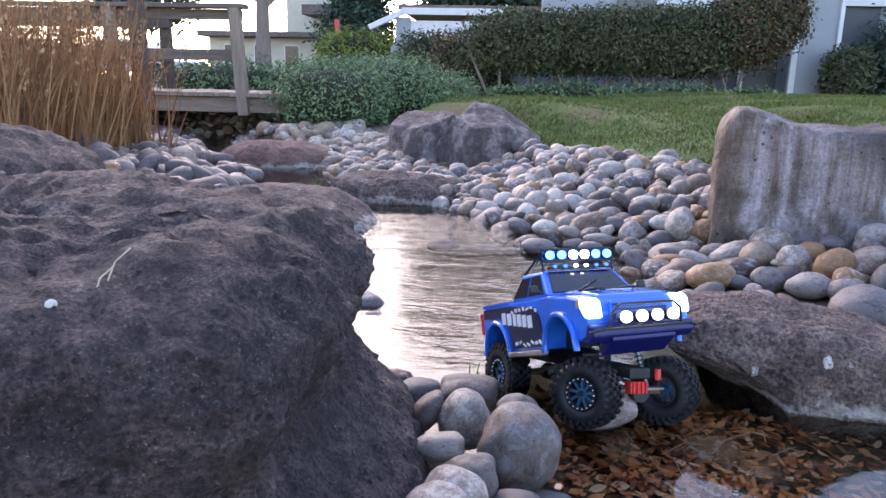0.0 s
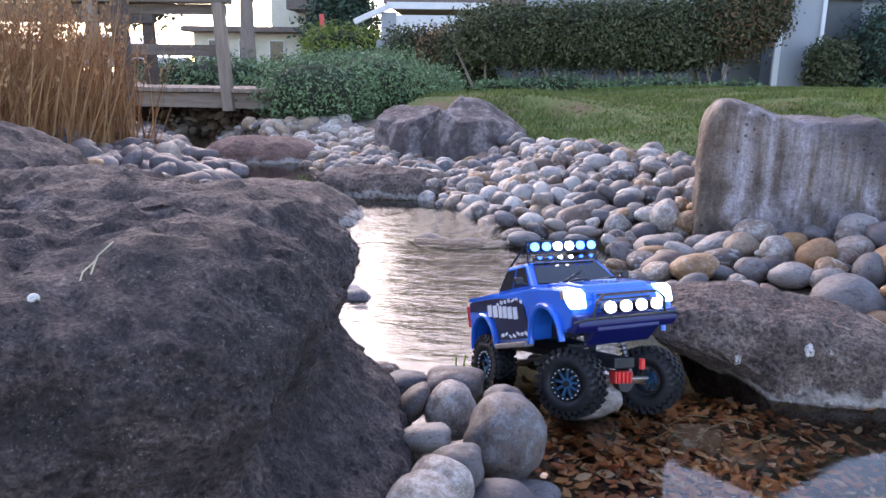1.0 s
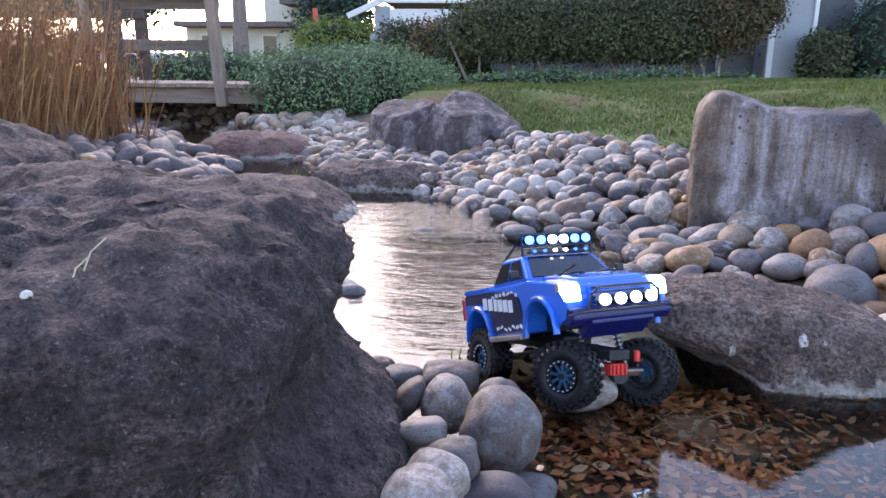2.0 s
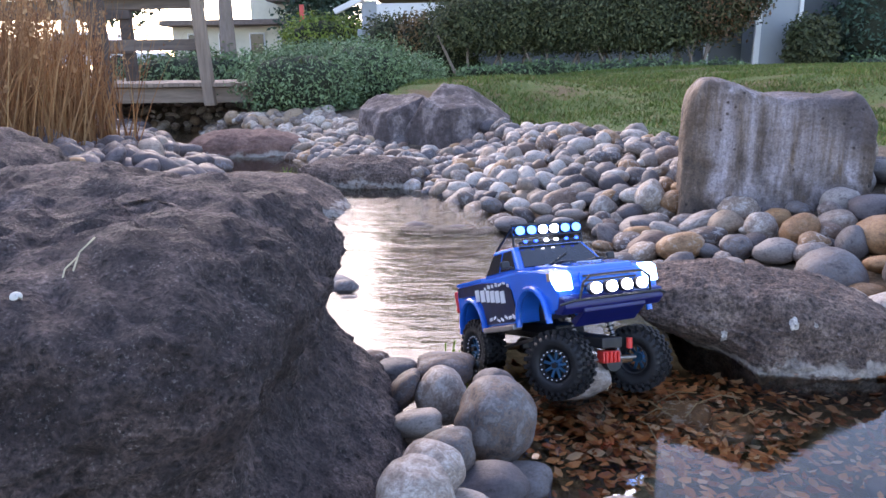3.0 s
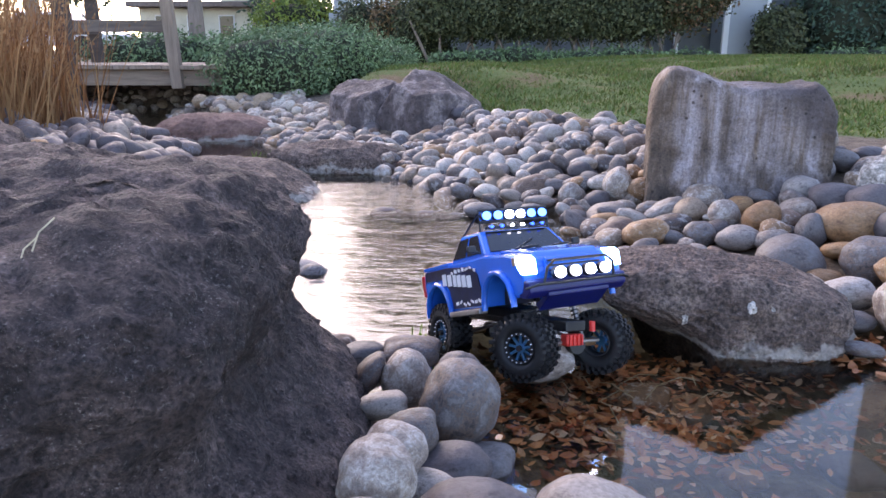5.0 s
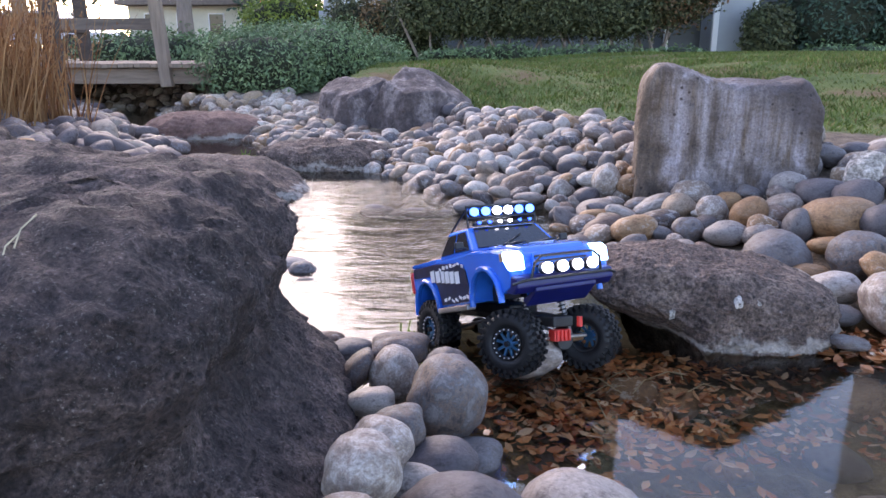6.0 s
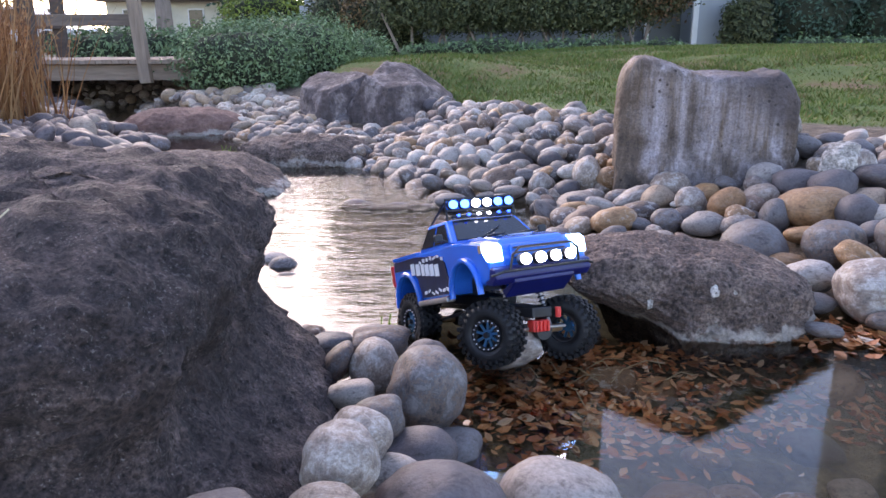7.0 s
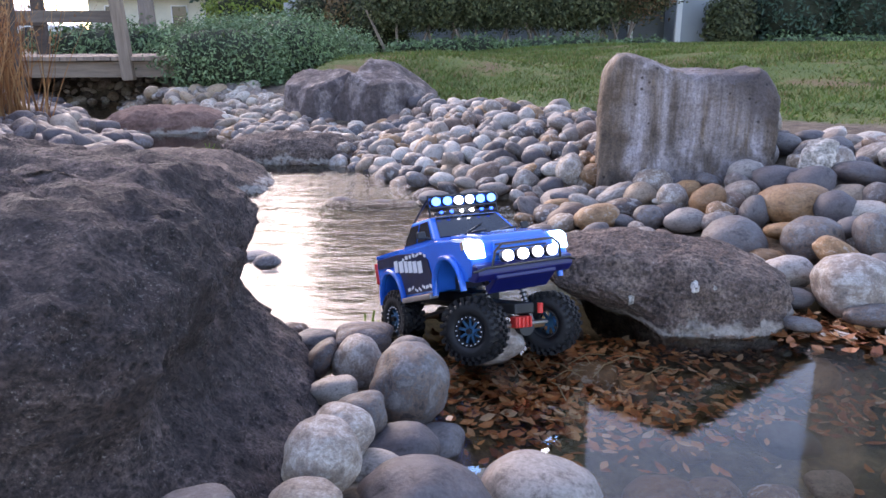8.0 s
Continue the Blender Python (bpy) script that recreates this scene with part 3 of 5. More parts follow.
rock("boulder", (-0.74, 0.79, 0.12), "large dark pitted basalt boulder at the stream edge", M_BOULDER, (0.705, 0.43, 0.315), power=4.6, rough=0.055, seed=4, sub=7, lump=2.4, cuts=9, cut=0.93, shape=boulder_shape)
rock("boulder", (-1.65, 1.85, 0.1), "dark flat-topped boulder behind the largest boulder", M_BOULDER, (0.62, 0.42, 0.34), power=3.0, rough=0.06, seed=9, sub=6, cuts=10)
rock("rock", (-0.77, 2.85, -0.04), "low grey-brown ledge rock at the water's edge", M_ROCK, (0.32, 0.24, 0.22), power=4.0, rough=0.05, seed=12, sub=6, cuts=4, cut=0.9, faces=(((0.05, -0.12, 1), 0.145), ((0.55, 0.0, 0.83), 0.2), ((0.5, -0.8, 0.4), 0.24)))
rock("rock", (-0.5, 3.66, -0.01), "flat brown rock with a pale waterline", M_ROCK, (0.37, 0.24, 0.13), power=2.8, rough=0.09, seed=15, sub=6, cuts=8, rz=-12)
rock("rock", (-1.53, 4.95, 0.0), "low reddish dome rock standing in the stream", M_REDROCK, (0.42, 0.26, 0.16), power=2.4, rough=0.06, seed=18, sub=6, cuts=6, cut=0.85)


def slope_top(p):
    if p.z > 0:
        p.z *= 1 - 0.28 * smooth(-0.1, 0.26, p.x)
    if p.x < 0:
        p.x -= 0.03 * smooth(-0.02, 0.1, p.z)
    under = smooth(-0.02, -0.18, p.x) * smooth(0.07, -0.06, p.z)       # hollow below the upstream end
    if p.y < 0:
        p.y += 0.13 * under
    p.x += 0.08 * under
    return p


rock("rock", (0.675, 1.41, 0.03), "brown porous rock with pale lime spots at the pool", M_ROCK, (0.255, 0.17, 0.13), power=3.4, rough=0.065, seed=23, sub=7, cuts=9, cut=0.88, rz=-6, shape=slope_top)
rock("rock", (-0.5, 5.13, 0.02), "brown weathered block of rock on the bank below the lawn", M_ROCK2, (0.27, 0.3, 0.36), power=5.0, rough=0.05, seed=31, sub=6, cuts=3, cut=0.9, faces=(((-0.25, -0.3, 1), 0.3), ((-0.75, -0.65, 0.25), 0.25), ((0.5, -0.8, 0.3), 0.27)))
rock("rock", (-0.06, 4.98, 0.03), "dark flat-topped rock with pale streaks below the lawn", M_ROCK2, (0.36, 0.36, 0.42), power=5.0, rough=0.045, seed=35, sub=6, cuts=3, cut=0.92, faces=(((0.1, -0.32, 1), 0.33), ((0.55, -0.1, 0.8), 0.33), ((-0.62, -0.75, 0.22), 0.33), ((0.35, -0.9, 0.3), 0.32), ((-0.75, 0.1, 0.6), 0.36)))


def tall_shape(p):
    if p.z > 0:
        k = smooth(0.06, 0.27, p.z)
        p.z += k * (0.04 * smooth(-0.06, -0.22, p.x) - 0.02 * smooth(-0.14, 0.0, p.x) * smooth(0.26, 0.16, p.x) - 0.045 * smooth(-0.24, -0.31, p.x) - 0.07 * smooth(0.22, 0.31, p.x))
    if p.y < 0:
        p.y += 0.02 * fbm((p.x * 6, 0, p.z * 0.6), 1.6, 2, 3) - 0.07 * smooth(0.12, -0.26, p.z)
    return p


rock("standing_stone", (1.12, 2.6, 0.2), "tall brown cut stone with pale runs and a dished top", M_CUT, (0.303, 0.21, 0.285), power=11.0, rough=0.03, seed=41, sub=7, lump=3.0, rz=-14, shape=tall_shape)


rock("rock", (1.385, 2.1, 0.2), "pale broken angular stone lying on the stone bank", M_LIME, (0.06, 0.05, 0.08), power=3.0, rough=0.06, seed=52, sub=5, cuts=11, cut=0.66, ry=12)


# pale lime spots on the porous rock
def spot_on(ob, x, z, w, h, seed):
    """A thin crust that follows the front of a rock."""
    inv = ob.matrix_world.inverted()
    bm = bmesh.new()
    n = 14
    rim = []
    for r in (0.0, 0.5, 1.0):
        ring = []
        for k in range(n if r else 1):
            a = 2 * math.pi * k / n
            f = r * (1 + 0.45 * fbm((math.cos(a), math.sin(a), 0), 1.6, seed, 3))
            o = inv @ Vector((x + w * f * math.cos(a), 0.6, z + h * f * math.sin(a)))
            hit, p, nm, _ = ob.ray_cast(o, inv.to_3x3() @ Vector((0, 1, 0)))
            if not hit:
                return
            ring.append(bm.verts.new(ob.matrix_world @ (p + nm * (0.0018 if r < 1 else -0.001))))
        rim.append(ring)
    for k in range(n):
        bm.faces.new((rim[0][0], rim[1][k], rim[1][(k + 1) % n]))
        bm.faces.new((rim[1][k], rim[2][k], rim[2][(k + 1) % n], rim[1][(k + 1) % n]))
    bm.transform(inv)
    part("lime_spot", bm, M_LIME, ob, "pale lime spot")


porous = [o for o in scene.objects if o.get("label", "").startswith("brown porous")][0]
bpy.context.view_layer.update()
for k, (x, z, w, h) in enumerate(((0.558, 0.065, 0.007, 0.015), (0.673, 0.104, 0.012, 0.012), (0.715, 0.1, 0.004, 0.007))):
    spot_on(porous, x, z, w, h, k + 3)


# ---------- river stones ----------
def stone_mesh(seed, sub):
    bm = bmesh.new()
    bmesh.ops.create_icosphere(bm, subdivisions=sub, radius=1.0)
    rnd = random.Random(seed)
    p = rnd.uniform(1.9, 2.5)
    skew = rnd.uniform(-0.2, 0.2)
    for v in bm.verts:
        d = v.co.normalized()
        k = (abs(d.x) ** p + abs(d.y) ** p + abs(d.z) ** p) ** (-1 / p)
        q = d * k
        q *= 1 + 0.16 * fbm(d, 0.9, seed, 2) + 0.025 * fbm(d, 4.0, seed + 50, 2)
        q.z += skew * q.x * q.x * 0.5
        q.x *= 1 + 0.12 * skew * q.z
        v.co = q
    me = bpy.data.meshes.new("river_stone")
    for f in bm.faces:
        f.smooth = True
    bm.to_mesh(me)
    bm.free()
    return me


FINE = [stone_mesh(100 + k, 4) for k in range(8)]
MID = [stone_mesh(200 + k, 3) for k in range(10)]
placed = []
STONE_LABELS = {"M_PGREY": "smooth grey river stone", "M_PDARK": "smooth dark slate river stone", "M_PPALE": "smooth pale mottled river stone", "M_PORANGE": "smooth rusty brown river stone", "M_PEB": "smooth mottled river stone"}
NAMES = {M_PGREY: "M_PGREY", M_PDARK: "M_PDARK", M_PPALE: "M_PPALE", M_PORANGE: "M_PORANGE", M_PEB: "M_PEB"}
tinted = {}


def stone(x, y, z, a, b, c, tilt, mat, where="in the stone bank", pool=None):
    """One river stone with half axes a, b, c, leaning by tilt degrees."""
    rnd = random.Random(int(x * 7919) + int(y * 104729))
    base = rnd.choice(pool or (FINE if y < 1.7 else MID))
    key = (base.name, mat.name)
    if key not in tinted:
        tinted[key] = base.copy()
        tinted[key].materials.append(mat)
    ob = new("river_stone", tinted[key])
    flip = rnd.choice((0, 180))
    ob.matrix_world = Matrix.Translation((x, y, z)) @ pose(0, 0, 0, rnd.uniform(-12, 12), -tilt, rnd.uniform(-15, 15)) @ pose(0, 0, 0, 0, 0, flip) @ Matrix.Diagonal((a, b, c, 1))
    tagged(ob, STONE_LABELS[NAMES[mat]] + " " + where, "river stone", "river stones")
    placed.append((x, y, max(a, b)))
    return ob


# the pile at the foot of the boulder
stone(0.109, 0.930, 0.063, 0.059, 0.061, 0.064, -15, M_PGREY)
stone(0.022, 1.020, 0.060, 0.043, 0.044, 0.045, 0, M_PPALE)
stone(-0.040, 1.030, 0.061, 0.021, 0.031, 0.042, -35, M_PDARK)
stone(-0.009, 0.930, 0.054, 0.040, 0.031, 0.021, 10, M_PPALE)
stone(0.046, 0.780, 0.091, 0.036, 0.033, 0.030, 15, M_PGREY)
stone(0.030, 0.680, 0.126, 0.040, 0.037, 0.034, 20, M_PPALE)
stone(0.020, 0.580, 0.156, 0.040, 0.039, 0.038, 0, M_PPALE)
stone(0.091, 0.750, 0.051, 0.059, 0.048, 0.036, 10, M_PDARK)
stone(0.146, 0.860, -0.014, 0.046, 0.043, 0.040, 10, M_PGREY)
stone(0.070, 0.660, 0.082, 0.037, 0.032, 0.027, -10, M_PPALE)
stone(0.123, 0.580, 0.090, 0.073, 0.061, 0.049, 0, M_PDARK)
stone(0.274, 0.700, 0.015, 0.078, 0.067, 0.056, 0, M_PPALE)
stone(0.013, 0.500, 0.157, 0.033, 0.026, 0.019, 0, M_PEB)
stone(-0.061, 0.420, 0.210, 0.032, 0.022, 0.013, 0, M_PEB)
stone(-0.070, 1.200, 0.018, 0.045, 0.036, 0.027, 0, M_PGREY)
stone(-0.120, 1.250, 0.024, 0.029, 0.023, 0.018, 0, M_PEB)
stone(0.022, 1.190, 0.030, 0.056, 0.041, 0.027, 0, M_PDARK)
stone(0.109, 1.080, 0.056, 0.034, 0.028, 0.022, 0, M_PGREY)
# stones in the water by the truck and the rock
stone(0.254, 1.170, 0.031, 0.069, 0.057, 0.046, -8, M_PPALE)
stone(0.444, 1.330, -0.028, 0.031, 0.025, 0.019, 0, M_PGREY)
stone(-0.280, 1.800, -0.008, 0.040, 0.035, 0.031, 0, M_PGREY)
stone(-0.257, 1.720, -0.018, 0.035, 0.028, 0.021, 0, M_PGREY)
stone(-0.315, 1.850, 0.001, 0.047, 0.031, 0.016, 0, M_PPALE)
# low flat stones breaking the water across the stream
rw = random.Random(17)
for k in range(11):
    wx = -0.16 + 0.052 * k
    stone(wx, 2.6 - 0.12 * (wx + 0.1) + rw.uniform(-0.025, 0.025), -0.026 + rw.uniform(0, 0.012), rw.uniform(0.035, 0.055), rw.uniform(0.03, 0.045), rw.uniform(0.016, 0.026), rw.uniform(-8, 8), M_PDARK, "breaking the stream's surface")
# the bank beside the tall cut stone
stone(1.017, 2.044, 0.099, 0.057, 0.053, 0.050, 25, M_PORANGE)
stone(0.813, 2.328, 0.061, 0.078, 0.056, 0.035, 28, M_PPALE)
stone(0.871, 2.247, 0.077, 0.058, 0.052, 0.045, 15, M_PEB)
stone(0.939, 2.134, 0.091, 0.048, 0.047, 0.047, 0, M_PPALE)
stone(0.839, 2.039, 0.054, 0.050, 0.043, 0.036, 0, M_PGREY)
stone(0.923, 1.960, 0.062, 0.067, 0.053, 0.040, 0, M_PPALE)
stone(1.212, 2.227, 0.144, 0.061, 0.057, 0.052, 0, M_PPALE)
stone(1.206, 1.897, 0.120, 0.102, 0.081, 0.060, 0, M_PORANGE)
stone(1.284, 1.817, 0.122, 0.062, 0.059, 0.056, 0, M_PDARK)
stone(1.095, 1.900, 0.097, 0.042, 0.048, 0.053, 0, M_PGREY)
stone(1.265, 1.706, 0.096, 0.041, 0.038, 0.034, 0, M_PGREY)
stone(1.138, 1.655, 0.082, 0.075, 0.066, 0.058, 0, M_PGREY)
stone(1.259, 1.598, 0.102, 0.048, 0.055, 0.062, 20, M_PGREY)
stone(0.969, 1.734, 0.062, 0.087, 0.075, 0.063, 0, M_PGREY)
stone(1.015, 1.647, 0.039, 0.048, 0.035, 0.023, 0, M_PORANGE)
stone(0.994, 1.499, 0.046, 0.061, 0.051, 0.040, 0, M_PPALE)
stone(1.060, 1.355, 0.059, 0.078, 0.072, 0.066, 0, M_PPALE)
stone(1.434, 2.095, 0.188, 0.053, 0.061, 0.070, 0, M_PPALE)
stone(1.271, 2.100, 0.147, 0.092, 0.071, 0.049, 0, M_PDARK)
stone(1.501, 2.389, 0.189, 0.063, 0.051, 0.040, 25, M_PEB)
stone(1.484, 2.529, 0.204, 0.075, 0.060, 0.046, -20, M_PGREY)
stone(1.388, 2.462, 0.174, 0.041, 0.044, 0.047, 0, M_PPALE)
stone(1.328, 2.469, 0.171, 0.037, 0.047, 0.057, 20, M_PDARK)
stone(0.950, 1.386, 0.024, 0.047, 0.035, 0.022, 0, M_PGREY)
stone(0.902, 1.245, 0.019, 0.041, 0.027, 0.014, -10, M_PGREY)
stone(1.487, 2.031, 0.174, 0.094, 0.068, 0.041, -15, M_PDARK)
stone(0.794, 2.561, 0.088, 0.057, 0.051, 0.044, -10, M_PORANGE)
stone(0.803, 2.746, 0.120, 0.040, 0.037, 0.034, 0, M_PORANGE)
stone(0.715, 2.614, 0.099, 0.058, 0.063, 0.068, 0, M_PEB)
stone(0.624, 2.552, 0.051, 0.057, 0.047, 0.038, 15, M_PDARK)
stone(0.617, 2.869, 0.105, 0.051, 0.049, 0.047, 0, M_PDARK)
stone(0.702, 2.462, 0.041, 0.049, 0.040, 0.031, 15, M_PPALE)
stone(0.785, 2.369, 0.055, 0.059, 0.046, 0.033, -5, M_PGREY)
stone(0.616, 2.313, 0.035, 0.054, 0.038, 0.021, 0, M_PEB)
stone(0.682, 2.069, 0.047, 0.070, 0.056, 0.042, 10, M_PEB)
stone(0.757, 2.053, 0.038, 0.045, 0.035, 0.024, -15, M_PGREY)
stone(0.994, 1.906, 0.066, 0.049, 0.041, 0.033, 0, M_PEB)
stone(1.021, 1.955, 0.079, 0.043, 0.040, 0.037, 0, M_PORANGE)
stone(1.115, 2.284, 0.113, 0.050, 0.040, 0.030, -10, M_PGREY)
stone(1.310, 2.006, 0.150, 0.068, 0.064, 0.061, 0, M_PDARK)
stone(1.355, 1.776, 0.120, 0.069, 0.051, 0.034, 0, M_PEB)
stone(1.385, 1.755, 0.121, 0.045, 0.038, 0.030, 0, M_PPALE)
stone(1.166, 1.413, 0.062, 0.051, 0.051, 0.051, 0, M_PEB)
stone(1.061, 1.267, 0.026, 0.058, 0.042, 0.026, 0, M_PGREY)
stone(0.886, 1.672, 0.035, 0.066, 0.043, 0.020, -25, M_PEB)
# the middle of the bank
stone(0.587, 3.580, 0.182, 0.065, 0.055, 0.045, 12, M_PPALE)
stone(0.571, 3.816, 0.187, 0.072, 0.051, 0.030, 0, M_PPALE)
stone(0.686, 3.577, 0.204, 0.043, 0.048, 0.054, -25, M_PEB)
stone(0.532, 3.235, 0.114, 0.054, 0.043, 0.031, -10, M_PPALE)
stone(0.435, 3.083, 0.081, 0.050, 0.039, 0.027, 12, M_PPALE)
stone(0.831, 3.332, 0.188, 0.072, 0.055, 0.037, -20, M_PEB)
stone(0.835, 3.582, 0.208, 0.051, 0.037, 0.023, 0, M_PGREY)
stone(0.722, 3.067, 0.138, 0.049, 0.046, 0.042, 0, M_PORANGE)
stone(0.150, 4.713, 0.186, 0.062, 0.059, 0.055, 0, M_PDARK)
stone(0.414, 3.739, 0.167, 0.047, 0.053, 0.059, 15, M_PEB)
stone(0.497, 2.753, 0.064, 0.056, 0.044, 0.031, 0, M_PGREY)
stone(0.487, 3.355, 0.127, 0.059, 0.047, 0.035, -20, M_PEB)
stone(0.175, 3.278, 0.069, 0.045, 0.051, 0.058, -10, M_PPALE)
stone(0.256, 3.623, 0.123, 0.046, 0.049, 0.052, -30, M_PEB)
stone(0.267, 3.358, 0.089, 0.032, 0.032, 0.032, -20, M_PPALE)
stone(0.693, 3.352, 0.166, 0.043, 0.039, 0.035, 0, M_PPALE)
stone(0.424, 2.597, 0.034, 0.058, 0.043, 0.028, 0, M_PEB)
stone(0.541, 2.619, 0.057, 0.043, 0.045, 0.047, 0, M_PPALE)
stone(0.325, 2.695, 0.038, 0.046, 0.035, 0.024, -15, M_PEB)
stone(0.236, 2.802, 0.035, 0.055, 0.042, 0.030, 0, M_PEB)
stone(0.096, 3.107, 0.025, 0.048, 0.034, 0.020, 0, M_PPALE)
stone(0.134, 2.841, 0.029, 0.051, 0.040, 0.030, -20, M_PGREY)
stone(0.363, 3.501, 0.129, 0.061, 0.050, 0.039, 0, M_PPALE)
stone(0.757, 2.818, 0.126, 0.032, 0.039, 0.046, -15, M_PGREY)
stone(0.224, 4.448, 0.162, 0.056, 0.056, 0.056, 0, M_PEB)
stone(0.084, 4.510, 0.123, 0.046, 0.048, 0.049, 0, M_PEB)
stone(-0.127, 3.870, 0.057, 0.061, 0.052, 0.043, 0, M_PEB)
stone(0.505, 4.278, 0.209, 0.074, 0.057, 0.040, 0, M_PGREY)
stone(0.552, 3.084, 0.100, 0.040, 0.032, 0.025, 10, M_PPALE)
stone(0.280, 4.087, 0.147, 0.051, 0.048, 0.045, 0, M_PEB)
stone(0.197, 2.494, 0.026, 0.062, 0.043, 0.025, 0, M_PGREY)
stone(0.382, 2.486, 0.025, 0.045, 0.035, 0.025, 0, M_PGREY)


ROCKS = [(-0.74, 0.79, 0.62, 0.42), (0.675, 1.41, 0.25, 0.16), (1.135, 2.55, 0.29, 0.25), (-0.5, 3.66, 0.3, 0.2), (-1.53, 4.95, 0.36, 0.22), (-0.68, 2.85, 0.33, 0.24), (-0.5, 5.2, 0.3, 0.3), (-0.08, 4.9, 0.38, 0.38), (-1.65, 1.85, 0.55, 0.36)]


def in_rock(x, y):
    return any(((x - cx) / a) ** 2 + ((y - cy) / b) ** 2 < 1 for cx, cy, a, b in ROCKS)


def scatter_stones():
    rnd = random.Random(5)
    spots = []
    step = 0.074
    y = 0.7
    row = 0
    while y < 8.2:
        x = -4.2
        while x < 2.6:
            px, py = x + rnd.uniform(-0.03, 0.03) + (row % 2) * step / 2, y + rnd.uniform(-0.03, 0.03)
            r, l = right_shore(py), left_shore(py)
            wob = 0.2 * fbm((px, py, 0), 1.3, 21, 3)
            right = -0.12 < px - r < (1.3 + wob if py < 5.2 else 1.0 + wob) and py > 1.3
            left = -0.05 < l - px < 0.95 + wob and 2.75 < py < 6.6
            far = py > 5.2 and l - 0.3 < px < r + 0.4 and rnd.random() < 0.75
            bed = l < px < r and rnd.random() < 0.015 and py > 3.2
            if 0.68 < px < 1.6 and 1.3 < py < 2.42 and rnd.random() < 0.5:
                right = bed = False          # laid by hand above
            if (right or left or far or bed) and not in_rock(px, py):
                spots.append((px, py, bed and not (right or left or far)))
            x += step
        y += step * 0.9
        row += 1
    near, rest = [], []
    for px, py, bed in spots:
        s = rnd.choice((0.032, 0.04, 0.045, 0.05, 0.058)) * rnd.uniform(0.85, 1.15)
        if any(abs(px - a) < 0.2 and (px - a) ** 2 + (py - b) ** 2 < (0.75 * c + 0.6 * s) ** 2 for a, b, c in placed[:HAND]):
            if rnd.random() < 0.8:
                continue
            s *= 0.7
        (near if py < 3.1 and not bed else rest).append((px, py, s))
    near.sort(key=lambda q: q[1])
    for px, py, s in near[:230]:
        g = max(ground_z(px, py), -0.03)
        stone(px, py, g + s * rnd.uniform(0.25, 0.75), s * rnd.uniform(0.95, 1.5), s * rnd.uniform(0.8, 1.1), s * rnd.uniform(0.5, 0.92), rnd.uniform(-45, 45), M_PEB)
    rest += near[230:]
    coarse = [stone_mesh(300 + k, 2) for k in range(8)]
    shapes = []
    for me in coarse:
        co = np.array([v.co[:] for v in me.vertices])
        fa = np.array([p.vertices[:] for p in me.polygons])
        shapes.append((co, fa))
    heaps = {"bank": ([], []), "far": ([], []), "left": ([], [])}
    for px, py, s in rest:
        where = "left" if px < left_shore(py) + 0.1 else "far" if py > 4.9 and px < -0.5 else "bank"
        V, F = heaps[where]
        base = sum(len(v) for v in V)
        if where == "left":
            if rnd.random() < 0.45:
                continue
            s *= 1.3
        co, fa = shapes[rnd.randrange(8)]
        g = ground_z(px, py)
        m = Matrix.Translation((px, py, g + s * rnd.uniform(0.2, 0.8))) @ pose(0, 0, 0, rnd.uniform(-40, 40), rnd.uniform(-40, 40), rnd.uniform(0, 360)) @ Matrix.Diagonal((s * rnd.uniform(1.0, 1.6), s * rnd.uniform(0.8, 1.1), s * rnd.uniform(0.5, 0.9), 1))
        mm = np.array(m)
        V.append(co @ mm[:3, :3].T + mm[:3, 3])
        F.append(fa + base)
    for where, mat, label in (("bank", M_PEBS, "bank of brown, pale and grey rounded river stones"), ("far", M_PCREAM, "cream and tan river stones heaped before the footbridge, tinted for the warm glow"), ("left", M_PMAUVE, "mauve-grey river stones below the dry reeds")):
        V, F = heaps[where]
        me = bpy.data.meshes.new("river_stones")
        me.from_pydata(np.concatenate(V).tolist(), [], np.concatenate(F).tolist())
        me.polygons.foreach_set("use_smooth", [True] * len(me.polygons))
        me.materials.append(mat)
        tagged(new("river_stones", me), label, "river stones", kind="stuff")


# drowned stones on the pool bed
rd = random.Random(31)
for _ in range(20):
    x, y = rd.uniform(0.42, 1.15), rd.uniform(0.75, 1.26)
    s = rd.uniform(0.022, 0.05)
    stone(x, y, ground_z(x, y) + s * 0.3, s * 1.2, s, s * 0.6, rd.uniform(-15, 15), rd.choice((M_PORANGE, M_PORANGE, M_PGREY, M_PEB)), "under the clear pool water")

HAND = len(placed)
scatter_stones()


# ---------- fallen leaves ----------
def leaf_litter(name, label, spots, seed):
    rnd = random.Random(seed)
    V, F = [], []
    for x, y, z, s in spots:
        m = pose(x, y, z, rnd.uniform(-22, 22), rnd.uniform(-22, 22), rnd.uniform(0, 360))
        w = rnd.uniform(0.35, 0.6)
        curl = rnd.uniform(-0.1, 0.3)
        pts = [(-1, 0, curl), (-0.45, -w * 0.8, 0), (0.25, -w, 0.02), (1, 0, curl), (0.25, w, 0.02), (-0.45, w * 0.8, 0), (-0.1, 0, -0.12)]
        b = len(V)
        V += [tuple(m @ Vector((px * s, py * s, pz * s))) for px, py, pz in pts]
        F += [(b + i, b + (i + 1) % 6, b + 6) for i in range(6)]
    me = bpy.data.meshes.new(name)
    me.from_pydata(V, [], F)
    me.materials.append(M_LEAVES)
    return tagged(new(name, me), label, "leaves", kind="stuff")


